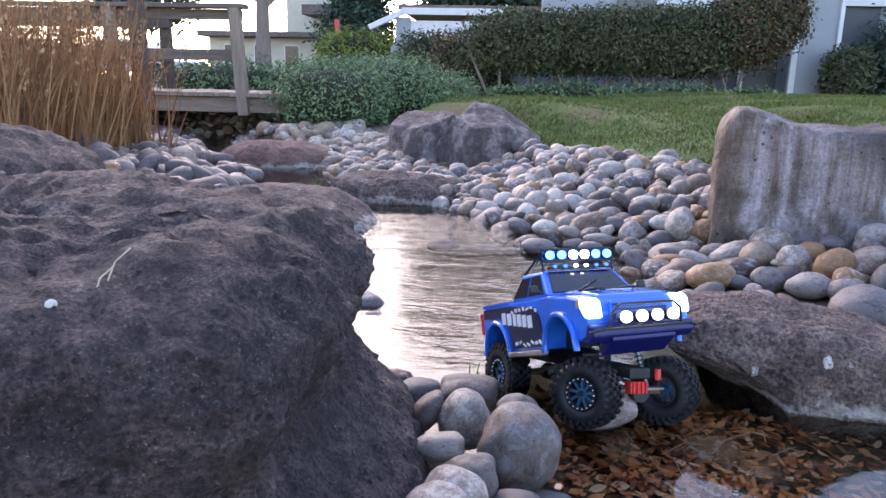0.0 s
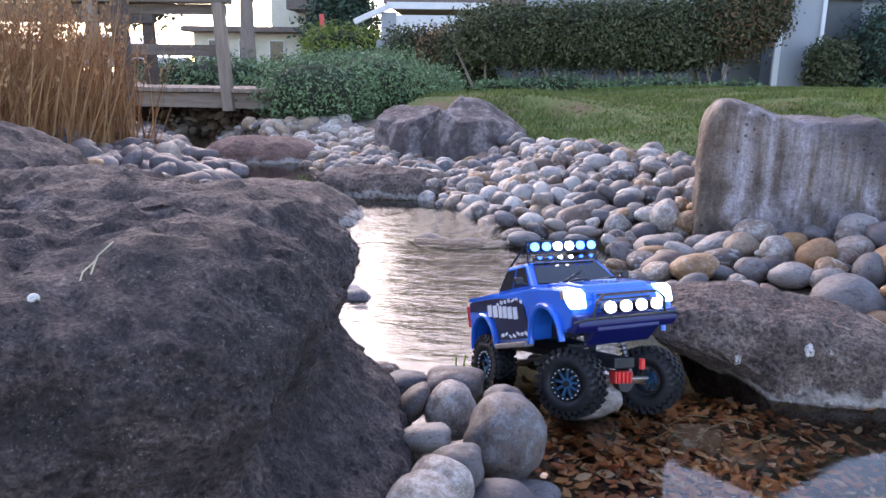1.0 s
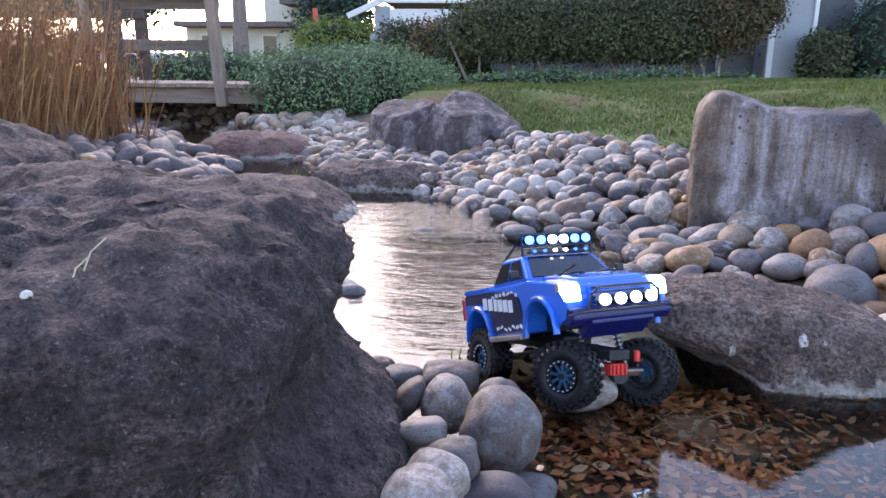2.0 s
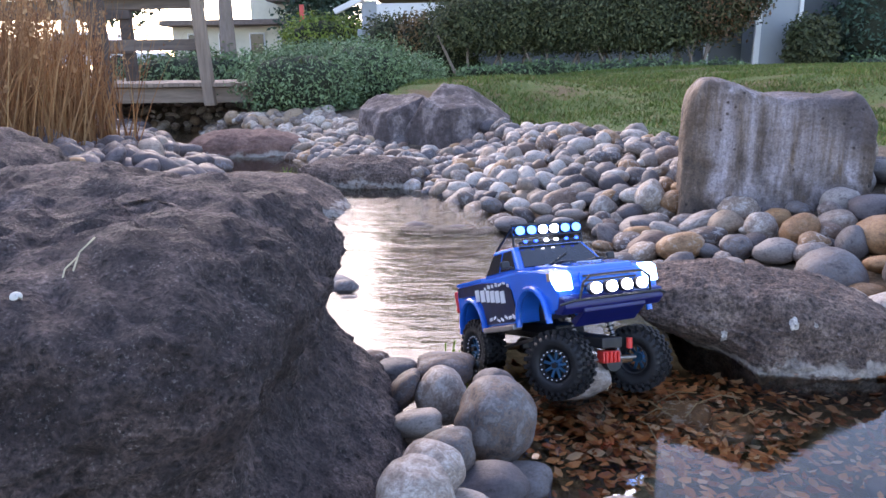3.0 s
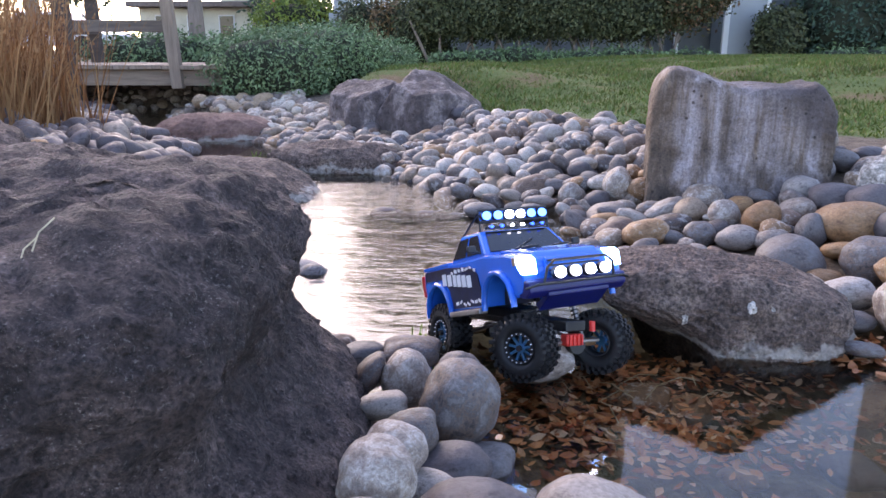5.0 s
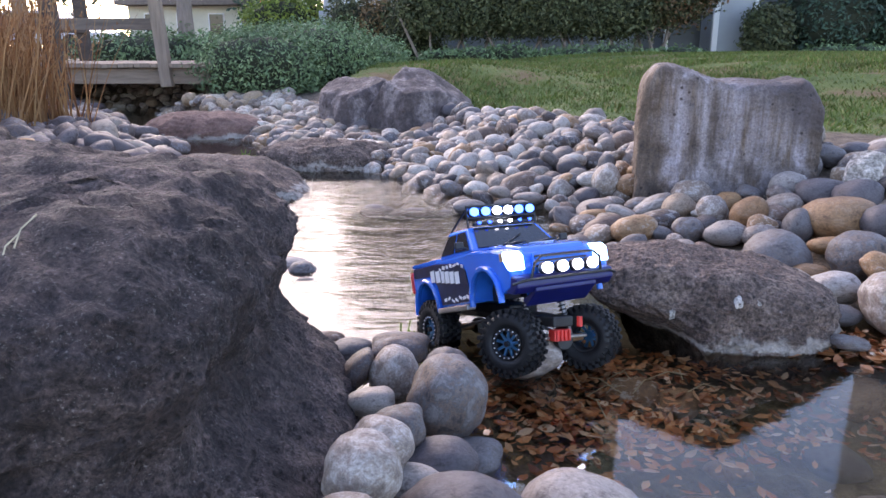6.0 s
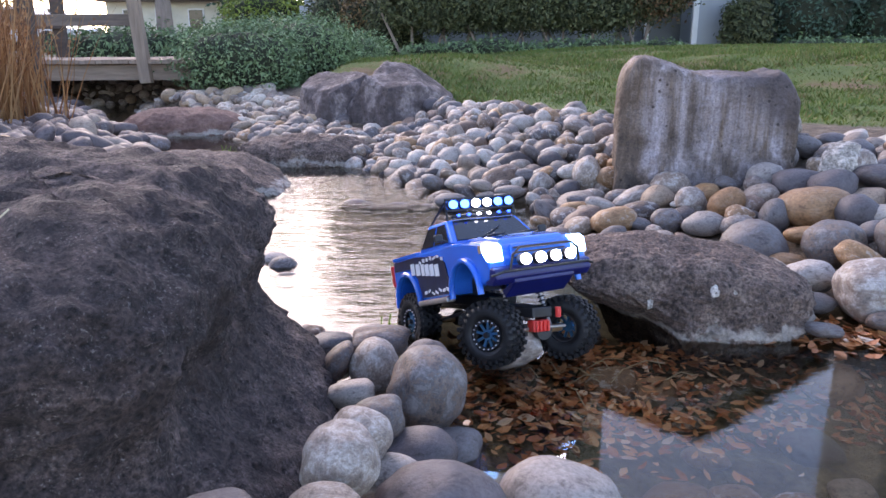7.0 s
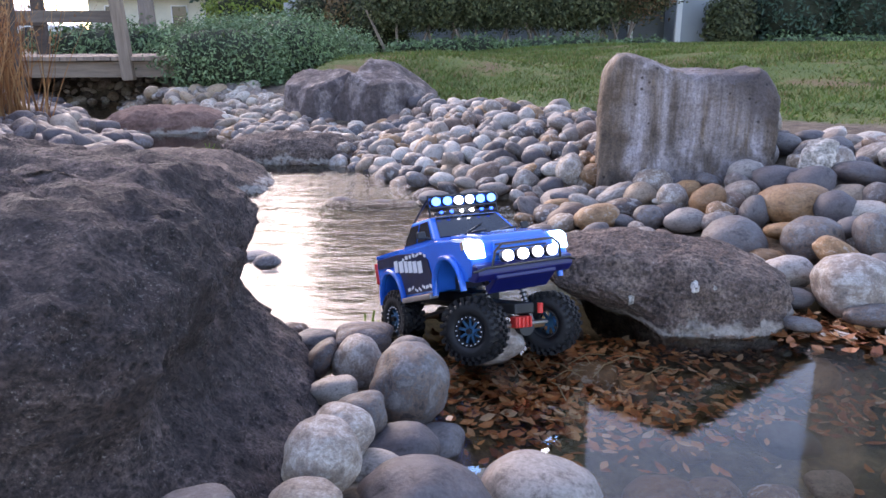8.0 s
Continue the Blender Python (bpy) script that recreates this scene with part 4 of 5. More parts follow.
rl = random.Random(77)
spots = []
for _ in range(1500):
    x, y = rl.gauss(0.34, 0.14), rl.gauss(1.08, 0.12)
    if 0.1 < x < 0.7 and 0.8 < y < 1.4:
        spots.append((x, y, max(ground_z(x, y), -0.045) + rl.uniform(0.004, 0.025), rl.uniform(0.006, 0.016)))
for _ in range(120):
    x, y = rl.uniform(0.2, 1.5), rl.uniform(0.4, 1.25)
    spots.append((x, y, ground_z(x, y) + 0.01, rl.uniform(0.01, 0.022)))
for _ in range(900):
    x, y = rl.uniform(0.4, 1.05), rl.uniform(1.0, 1.34)
    spots.append((x, y, ground_z(x, y) + rl.uniform(0.004, 0.035), rl.uniform(0.007, 0.015)))
for _ in range(170):
    x, y = rl.gauss(1.0, 0.1), rl.gauss(1.26, 0.05)
    spots.append((x, y, max(ground_z(x, y), 0.0) + rl.uniform(0.0, 0.006), rl.uniform(0.012, 0.022)))
leaf_litter("fallen_leaves", "wet brown fallen leaves on the stream bed and sill", spots, 3)


# ---------- the model truck ----------
def disc(bm, centre, r, depth, seg=20, axis_dir=(0, -1, 0)):
    c, d = Vector(centre), Vector(axis_dir).normalized()
    return rod(bm, c - d * depth / 2, c + d * depth / 2, r, seg=seg)


def lathe(profile, seg=36):
    """Turns (x, r) points about the x axis."""
    bm = bmesh.new()
    rings = []
    for x, r in profile:
        rings.append([bm.verts.new((x, r * math.cos(2 * math.pi * i / seg), r * math.sin(2 * math.pi * i / seg))) for i in range(seg)])
    k = len(profile)
    for j in range(k):
        for i in range(seg):
            bm.faces.new((rings[j][i], rings[j][(i + 1) % seg], rings[(j + 1) % k][(i + 1) % seg], rings[(j + 1) % k][i]))
    bmesh.ops.recalc_face_normals(bm, faces=bm.faces)
    return bm


TR, TW = 0.065, 0.054          # tyre radius and width


def tyre_mesh():
    h = TW / 2
    bm = lathe([(-h * 0.8, 0.031), (-h, 0.043), (-h * 0.95, 0.056), (-h * 0.7, TR - 0.004), (0, TR - 0.003), (h * 0.7, TR - 0.004), (h * 0.95, 0.056), (h, 0.043), (h * 0.8, 0.031)])
    for f in bm.faces:
        f.smooth = True
    n = 26
    for i in range(n):
        for row, (x, w) in enumerate(((-0.017, 0.012), (-0.005, 0.009), (0.006, 0.009), (0.018, 0.012))):
            a = 2 * math.pi * (i + 0.5 * (row % 2)) / n
            rot = Euler((a, 0, 0)).to_matrix()
            box(bm, rot @ Vector((x, 0, TR)), (w, 0.0085, 0.008), rot=rot)
        for x in (-h * 0.97, h * 0.97):
            a = 2 * math.pi * (i + 0.25) / n
            rot = Euler((a, 0, 0)).to_matrix()
            box(bm, rot @ Vector((x, 0, 0.0565)), (0.004, 0.006, 0.008), rot=rot)
    return bm


def add_wheel(truck, x, y, outer):
    """outer: -1 or 1, the side that faces outwards."""
    h = TW / 2
    bm = lathe([(-h * 0.8, 0.0315), (-h * 0.8, 0.028), (0, 0.025), (h * 0.8, 0.028), (h * 0.8, 0.0315), (0, 0.0305)], 28)
    wheel = part("wheel", bm, M_BLACK, truck, smooth=True)
    wheel.matrix_local = pose(x, y, TR, 0, 0, 29 if y < 0 else 0)
    part("tyre", tyre_mesh(), M_TYRE, wheel, "knobbly wet black rubber tyre")
    rim = bmesh.new()
    disc(rim, (outer * h * 0.5, 0, 0), 0.011, 0.012, 16, (1, 0, 0))
    for i in range(9):
        a = 2 * math.pi * i / 9
        rot = Euler((a, 0, 0)).to_matrix()
        box(rim, rot @ Vector((outer * h * 0.55, 0, 0.0165)), (0.006, 0.0055, 0.021), rot=rot)
    part("rim", rim, M_RIM, wheel, "blue anodised spoked rim")
    ring = lathe([(outer * h * 0.72, 0.0258), (outer * h * 0.9, 0.0258), (outer * h * 0.9, 0.0315), (outer * h * 0.72, 0.0315)], 28)
    part("beadlock_ring", ring, M_BLACK, wheel)
    for i in range(18):
        a = 2 * math.pi * i / 18
        if i == 0:
            first = disc(bmesh.new(), (0, 0, 0), 0.0013, 0.003, 6, (1, 0, 0))
            bolt = part("bolt", first, M_DECAL, wheel)
            me = bolt.data
        else:
            bolt = new("bolt", me)
            bolt.parent = wheel
        bolt.matrix_local = pose(outer * h * 0.94, 0.0287 * math.cos(a), 0.0287 * math.sin(a))
    nut = disc(bmesh.new(), (outer * h * 0.8, 0, 0), 0.006, 0.012, 6, (1, 0, 0))
    part("hub_nut", nut, M_BLACK, wheel)


def arc(cy, cz, r, a0, a1, n=9):
    return [(cy + r * math.cos(radians(a0 + (a1 - a0) * i / (n - 1))), cz + r * math.sin(radians(a0 + (a1 - a0) * i / (n - 1)))) for i in range(n)]


def build_truck():
    truck = thing("toy_truck", "blue radio-controlled model pickup truck with lit lamps climbing over stones", "toy truck", at=pose(0.234, 1.255, -0.023, -13.9, 6.7, 27.9) @ Matrix.Scale(0.88, 4))
    # the body sits nose-up on its springs
    tilt = truck.matrix_world.inverted() @ pose(0.243, 1.273, -0.029, -21.6, 2.6, 29) @ Matrix.Diagonal((1.034, 0.743, 0.902, 1))
    WB = 0.157
    W = 0.105
    for sx in (-1, 1):
        add_wheel(truck, sx * 0.096, -WB, sx)
        add_wheel(truck, sx * 0.096, WB, sx)
    before = set(truck.children)
    # lower body with wheel openings, front towards -y
    fa = arc(-WB, 0.135, 0.066, 8, 172)
    ra = arc(WB, 0.135, 0.066, 8, 172)
    profile = [(-0.262, 0.15), (-0.274, 0.172), (-0.27, 0.212), (-0.255, 0.226), (-0.2, 0.236), (-0.105, 0.243), (0.085, 0.243), (0.236, 0.239), (0.243, 0.2), (0.238, 0.152)] + ra[::1] + [(0.085, 0.135), (-0.085, 0.135)] + fa
    body = part("body", prism(profile, -W, W, 0.006), M_BLUE, truck, "glossy blue pickup body", smooth=False)
    # bonnet bulge
    part("bonnet", prism([(-0.262, 0.22), (-0.25, 0.2325), (-0.19, 0.243), (-0.108, 0.2495), (-0.108, 0.235), (-0.25, 0.215)], -0.068, 0.068, 0.004), M_BLUE, truck)
    for sx in (-1, 1):
        part("bonnet_scoop", boxm((sx * 0.034, -0.175, 0.248), (0.022, 0.04, 0.004), 0.0015), M_BLACK, truck)
    # cab
    cab = bmesh.new()
    ring = [(-0.108, 0.242, 0.098), (-0.05, 0.3, 0.08), (0.05, 0.302, 0.08), (0.085, 0.242, 0.098)]
    L = [cab.verts.new((-w, y, z)) for y, z, w in ring]
    R = [cab.verts.new((w, y, z)) for y, z, w in ring]
    cab.faces.new(L)
    cab.faces.new(R[::-1])
    for i in range(4):
        cab.faces.new((L[i], R[i], R[(i + 1) % 4], L[(i + 1) % 4]))
    bmesh.ops.recalc_face_normals(cab, faces=cab.faces)
    bmesh.ops.bevel(cab, geom=list(cab.edges), offset=0.006, segments=2, profile=0.5, affect="EDGES")
    part("cab", cab, M_BLUE, truck)

    def pane(name, corners, out):
        bm = bmesh.new()
        o = Vector(out) * 0.0015
        v = [bm.verts.new(Vector(c) + o) for c in corners]
        w = [bm.verts.new(Vector(c) - o) for c in corners]
        bm.faces.new(v)
        bm.faces.new(w[::-1])
        k = len(v)
        for i in range(k):
            bm.faces.new((v[i], w[i], w[(i + 1) % k], v[(i + 1) % k]))
        bmesh.ops.recalc_face_normals(bm, faces=bm.faces)
        part(name, bm, M_GLASS, truck)
    pane("windscreen", [(-0.085, -0.102, 0.25), (0.085, -0.102, 0.25), (0.07, -0.056, 0.296), (-0.07, -0.056, 0.296)], (0, -0.7, 0.7))
    pane("rear_window", [(-0.08, 0.082, 0.25), (0.08, 0.082, 0.25), (0.066, 0.056, 0.294), (-0.066, 0.056, 0.294)], (0, 0.9, 0.4))
    for sx in (-1, 1):
        pane("side_window", [(sx * 0.0965, -0.082, 0.25), (sx * 0.0965, -0.008, 0.25), (sx * 0.0835, -0.008, 0.291), (sx * 0.0835, -0.046, 0.291)], (sx, 0, 0.3))
        pane("side_window", [(sx * 0.0965, 0.002, 0.25), (sx * 0.0965, 0.068, 0.25), (sx * 0.0835, 0.044, 0.291), (sx * 0.0835, 0.002, 0.291)], (sx, 0, 0.3))
        # wing mirror, flares, steps, decals
        mir = boxm((sx * 0.119, -0.088, 0.259), (0.018, 0.01, 0.016), 0.003)
        rod(mir, (sx * 0.1, -0.086, 0.25), (sx * 0.115, -0.088, 0.256), 0.0025)
        part("wing_mirror", mir, M_BLACK, truck)
        for cy in (-WB, WB):
            fl = path_rod(bmesh.new(), [(sx * (W + 0.003), y, z) for y, z in arc(cy, 0.135, 0.068, -5, 185, 15)], 0.0065)
            part("wheel_arch_flare", fl, M_BLUE, truck)
            part("arch_liner", prism(arc(cy, 0.135, 0.064, 0, 180), sx * 0.06, sx * 0.066), M_BLACK, truck)
        part("side_step", boxm((sx * 0.108, 0.0, 0.13), (0.02, 0.16, 0.012), 0.003), M_STEEL, truck)
        part("door_panel", prism([(-0.086, 0.142), (-0.07, 0.208), (-0.04, 0.226), (0.09, 0.236), (0.225, 0.236), (0.225, 0.214), (0.12, 0.212), (0.088, 0.186), (0.075, 0.142)], sx * (W + 0.0004), sx * (W + 0.0022)), M_SIDE, truck, "dark blue-black graphic along the side")
        # pale graphic: plain bars on the bed and door, torn flecks above and below
        for y, l in ((0.108, 0.02), (0.078, 0.022), (0.05, 0.016), (0.026, 0.02), (0.0, 0.02), (-0.027, 0.02)):
            part("decal_bar", boxm((sx * (W + 0.0028), y, 0.199 + 0.1 * y), (0.0016, l, 0.026)), M_DECAL, truck)
        rs = random.Random(41)
        for k in range(14):
            y = 0.06 - 0.01 * k
            part("decal_bar", boxm((sx * (W + 0.0028), y, (0.152 if k % 2 else 0.222) + rs.uniform(-0.004, 0.004)), (0.0016, rs.uniform(0.008, 0.016), rs.uniform(0.004, 0.009)), 0.0, Euler((rs.uniform(-0.5, 0.5), 0, 0)).to_matrix()), M_DECAL, truck)
        # lamps
        hl = prism([(-0.277, 0.186), (-0.2765, 0.216), (-0.262, 0.225), (-0.25, 0.226), (-0.25, 0.206), (-0.266, 0.188)], sx * 0.076, sx * 0.1065, 0.003)
        part("headlight", hl, M_HEAD, truck, "glowing white-blue headlight")
        part("indicator_lens", boxm((sx * 0.1055, -0.243, 0.216), (0.003, 0.012, 0.016), 0.001), M_PORANGE, truck)
        part("tail_light", boxm((sx * 0.098, 0.242, 0.205), (0.02, 0.012, 0.05), 0.003), M_TAIL, truck, "red tail lamp lens")
        part("bed_rail", boxm((sx * 0.098, 0.16, 0.243), (0.014, 0.15, 0.008), 0.002), M_BLUE, truck)
    # bed floor well
    part("bed_liner", boxm((0, 0.16, 0.241), (0.18, 0.14, 0.006)), M_BLACK, truck)
    part("tailgate", boxm((0, 0.243, 0.2), (0.18, 0.008, 0.075), 0.003), M_BLUE, truck)
    path = [(-0.09, 0.25, 0.16), (-0.09, 0.275, 0.145), (0.09, 0.275, 0.145), (0.09, 0.25, 0.16)]
    part("rear_bumper", path_rod(bmesh.new(), path, 0.006), M_BLACK, truck)
    # front
    part("grille", boxm((0, -0.2745, 0.2), (0.118, 0.008, 0.036), 0.002), M_BLUE, truck)
    for z in (0.19, 0.2, 0.21):
        part("grille_slat", boxm((0, -0.279, z), (0.11, 0.005, 0.003)), M_BLACK, truck)
    part("front_bumper", prism([(-0.27, 0.14), (-0.29, 0.152), (-0.29, 0.172), (-0.27, 0.178), (-0.24, 0.17), (-0.24, 0.145)], -0.104, 0.104, 0.004), M_NAVY, truck)
    part("skid_plate", prism([(-0.285, 0.15), (-0.285, 0.142), (-0.235, 0.115), (-0.225, 0.13)], -0.065, 0.065, 0.002), M_NAVY, truck)
    bull = path_rod(bmesh.new(), [(-0.075, -0.292, 0.165), (-0.07, -0.304, 0.195), (-0.055, -0.306, 0.208), (0.055, -0.306, 0.208), (0.07, -0.304, 0.195), (0.075, -0.292, 0.165)], 0.0028)
    path_rod(bull, [(-0.11, -0.285, 0.16), (-0.09, -0.302, 0.165), (0.09, -0.302, 0.165), (0.11, -0.285, 0.16)], 0.0028)
    part("bull_bar", bull, M_BLACK, truck, "black tubular bull bar")

    def spot(x, y, z, r, mat):
        part("lamp_housing", disc(bmesh.new(), (x, y + 0.006, z), r * 1.18, 0.014, 18), M_BLACK, truck)
        part("lamp", disc(bmesh.new(), (x, y - 0.002, z), r, 0.006, 18), mat, truck, "glowing round spot lamp")
    for i in range(4):
        spot(-0.048 + 0.032 * i, -0.309, 0.184, 0.0105, M_LEDW)
    # roof light bar
    bar = path_rod(bmesh.new(), [(-0.078, -0.05, 0.298), (-0.078, -0.052, 0.345), (0.078, -0.052, 0.345), (0.078, -0.05, 0.298)], 0.003)
    path_rod(bar, [(-0.078, -0.052, 0.32), (0.078, -0.052, 0.32)], 0.003)
    path_rod(bar, [(-0.078, -0.052, 0.34), (-0.074, 0.055, 0.3)], 0.0022)
    path_rod(bar, [(0.078, -0.052, 0.34), (0.074, 0.055, 0.3)], 0.0022)
    part("light_bar_frame", bar, M_BLACK, truck, "black tubular roof light bar")
    part("light_bar_plate", boxm((0, -0.046, 0.332), (0.15, 0.006, 0.026), 0.002), M_BLUE, truck)
    for i in range(6):
        spot(-0.064 + 0.0256 * i, -0.058, 0.332, 0.0092, M_LEDW if i in (2, 3) else M_LEDS)
    for i in range(6):
        mat = M_LEDB if i in (0, 1, 4, 5) else M_LEDW
        part("visor_lamp", disc(bmesh.new(), (-0.058 + 0.0232 * i, -0.064, 0.307), 0.0032, 0.008, 12), mat, truck, "small glowing visor lamp")
    part("visor", boxm((0, -0.058, 0.305), (0.14, 0.012, 0.006), 0.002), M_BLACK, truck)
    # pale splashes of the bonnet graphics
    rnd = random.Random(6)
    for k in range(16):
        x, y = rnd.uniform(-0.06, 0.06), rnd.uniform(-0.2, -0.12)
        part("decal_bar", boxm((x, y, 0.2436 + (y + 0.19) * 0.079), (rnd.uniform(0.006, 0.02), rnd.uniform(0.003, 0.007), 0.002), 0.0, Euler((0.08, 0, rnd.uniform(-0.6, 0.6))).to_matrix()), M_DECAL, truck)
    # wiper
    part("wiper", path_rod(bmesh.new(), [(-0.03, -0.106, 0.252), (0.02, -0.085, 0.274)], 0.0015), M_BLACK, truck)
    for ob in set(truck.children) - before:
        ob.matrix_local = tilt
    # chassis
    ch = boxm((0, 0, 0.105), (0.05, 0.4, 0.022), 0.003)
    box(ch, (0, 0.02, 0.12), (0.075, 0.16, 0.025), 0.004)
    part("chassis_rail", ch, M_BLACK, truck)
    for y in (-WB, WB):
        ax = rod(bmesh.new(), (-0.08, y, TR), (0.08, y, TR), 0.0085, seg=12)
        part("axle_tube", ax, M_COPPER, truck, "muddy brown metal axle")
        df = disc(bmesh.new(), (0.02, y - 0.006, TR), 0.02, 0.034, 16, (0, 1, 0))
        part("differential", df, M_BLACK, truck)
        for sx in (-1, 1):
            sh = rod(bmesh.new(), (sx * 0.055, y, TR), (sx * 0.042, y + (0.03 if y < 0 else -0.03), 0.16), 0.0045)
            part("shock_absorber", sh, M_STEEL, truck)
            coil = bmesh.new()
            for k in range(7):
                f = 0.25 + k * 0.09
                a, b = Vector((sx * 0.055, y, TR)), Vector((sx * 0.042, y + (0.03 if y < 0 else -0.03), 0.16))
                p = a.lerp(b, f)
                d = (b - a).normalized()
                rod(coil, p - d * 0.0015, p + d * 0.0015, 0.0085, seg=12)
            part("spring", coil, M_BLACK, truck)
            ln = rod(bmesh.new(), (sx * 0.05, y, TR - 0.004), (sx * 0.03, y * 0.2, 0.095), 0.004)
            part("suspension_link", ln, M_STEEL, truck)
    part("steering_rod", rodm((-0.075, -WB - 0.022, TR + 0.006), (0.075, -WB - 0.022, TR + 0.006), 0.0035), M_STEEL, truck)
    servo = boxm((0.0, -WB - 0.03, TR + 0.012), (0.042, 0.022, 0.024), 0.003)
    for k in range(4):
        box(servo, (-0.015 + 0.01 * k, -WB - 0.043, TR + 0.012), (0.004, 0.004, 0.02))
    part("steering_servo", servo, M_RED, truck, "bright red steering servo box")
    part("tow_hook", rodm((0.012, -0.236, 0.118), (0.012, -0.236, 0.098), 0.006), M_RED, truck)
    return truck


build_truck()


# ---------- plants ----------
def leaf_cloud(name, blobs, n, size, mat, parent=None, seed=1, squash=0.45, label=""):
    """Many small folded leaves through ellipsoids or boxes: (cx, cy, cz, rx, ry, rz, power)."""
    rng = np.random.default_rng(seed)
    vol = np.array([b[3] * b[4] * b[5] for b in blobs]) ** 0.75
    pick = rng.choice(len(blobs), n, p=vol / vol.sum())
    B = np.array(blobs)[pick]
    d = rng.normal(size=(n, 3))
    d /= np.linalg.norm(d, axis=1)[:, None]
    k = (np.abs(d) ** B[:, 6:7]).sum(1) ** (-1 / B[:, 6])
    rad = rng.uniform(0.35, 1.0, n) ** 0.4 * (1 + 0.14 * rng.normal(size=n))
    P = B[:, :3] + d * (k * rad)[:, None] * B[:, 3:6]
    # outline unevenness
    P += 0.35 * size * rng.normal(size=P.shape) * 2
    N = d * 0.8 + rng.normal(size=(n, 3)) * 0.7 + np.array([0, 0, 0.35])
    N /= np.linalg.norm(N, axis=1)[:, None]
    T = np.cross(N, rng.normal(size=(n, 3)))
    T /= np.linalg.norm(T, axis=1)[:, None]
    S = np.cross(N, T)
    s = size * rng.uniform(0.6, 1.25, n)[:, None]
    a, c = P - T * s, P + T * s
    b, e = P + S * s * squash + N * s * 0.15, P - S * s * squash + N * s * 0.15
    V = np.stack([a, b, c, e], 1).reshape(-1, 3)
    i = np.arange(n) * 4
    Fc = np.concatenate([np.stack([i, i + 1, i + 2], 1), np.stack([i, i + 2, i + 3], 1)])
    me = bpy.data.meshes.new(name)
    me.from_pydata(V.tolist(), [], Fc.tolist())
    me.materials.append(mat)
    ob = new(name, me)
    if parent:
        ob.parent = parent
    if label:
        tagged(ob, label)
    return ob


# Solid blobs in a near-black colour that stands for shade deep in the foliage.
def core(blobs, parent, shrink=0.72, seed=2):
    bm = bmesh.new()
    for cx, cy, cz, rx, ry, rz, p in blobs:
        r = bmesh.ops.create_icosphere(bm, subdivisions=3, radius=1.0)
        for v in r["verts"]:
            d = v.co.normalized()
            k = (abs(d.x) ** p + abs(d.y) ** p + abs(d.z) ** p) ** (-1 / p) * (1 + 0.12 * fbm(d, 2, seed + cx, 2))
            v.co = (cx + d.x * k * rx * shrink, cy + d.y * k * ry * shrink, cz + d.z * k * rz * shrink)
    part("shade_core", bm, M_CORE, parent, "dark blob filling the plant, standing for its inner shade", smooth=True)


def bush(name, label, blobs, n, size, mat, seed, group="", stems=()):
    cx, cy = blobs[0][0], blobs[0][1]
    t = thing(name, label, "hedge" if "hedge" in name else "bush", group)
    leaf_cloud("foliage", blobs, n, size, mat, t, seed)
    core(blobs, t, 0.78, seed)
    for x, y, z, dx, h in stems:
        st = rodm((x, y, z), (x + dx, y, z + h), 0.025, 0.015, seg=8)
        part("stem", st, M_BARK, t)
    return t


# low bluish shrubs by the bridge
bush("shrub", "low bluish-green leafy shrub mass beside the footbridge", [(-1.55, 6.75, 0.42, 0.55, 0.5, 0.33, 2.6), (-1.15, 7.6, 0.5, 0.6, 0.7, 0.34, 2.4), (-0.8, 8.9, 0.48, 0.45, 0.9, 0.22, 2.4), (-1.75, 8.0, 0.45, 0.5, 0.8, 0.35, 2.4)], 48000, 0.02, M_SHRUB, 11)
bush("shrub", "green shrub behind the footbridge rails", [(-3.6, 9.5, 0.45, 1.0, 0.5, 0.35, 2.6), (-2.6, 9.3, 0.45, 0.6, 0.4, 0.3, 2.6)], 9000, 0.034, M_SHRUB, 12)
# clipped hedge
GZ = 0.46
for i, (x, w, top, mat, seed) in enumerate(((0.35, 0.85, 1.63, M_HEDGE, 21), (1.55, 0.8, 1.68, M_HEDGE, 22), (2.65, 0.75, 1.73, M_HEDGE, 23))):
    zc = (top + 0.78) / 2
    bush("hedge", "clipped dark green hedge with bare stems below", [(x, 11.6, zc, w, 0.55, (top - 0.78) / 2, 4.2)], 20000, 0.034, mat, seed, "clipped hedge", [(x + dx, 11.35 + 0.07 * k, GZ - 0.05, 0.14 * ((k * 2) % 5 - 2), 0.6) for k, dx in enumerate((-0.62, -0.45, -0.12, 0.1, 0.36, 0.62))])
bush("hedge", "taller reddish-tinged hedge bush at the house wall", [(3.5, 11.5, 1.45, 0.55, 0.5, 0.55, 2.6), (3.9, 11.4, 1.62, 0.42, 0.4, 0.48, 2.4)], 16000, 0.034, M_HEDGERED, 24, "", [(3.2, 11.4, 0.42, 0.15, 0.7), (3.36, 11.45, 0.42, 0.34, 0.75), (3.3, 11.35, 0.42, -0.2, 0.6), (3.42, 11.4, 0.42, 0.12, 0.8)])
bush("hedge", "browning clipped hedge in front of a white wall", [(-1.45, 13.0, 0.9, 0.42, 0.4, 0.47, 5.0)], 3500, 0.045, M_HEDGE, 25)
bush("hedge", "dark clipped hedge end beside the browned hedge", [(-0.4, 12.2, 0.92, 0.42, 0.4, 0.5, 4.0)], 4000, 0.042, M_HEDGE, 33)
bush("hedge", "browned end of a clipped hedge", [(-0.95, 12.6, 0.85, 0.32, 0.4, 0.5, 4.0)], 2800, 0.045, M_HEDGEBR, 26)
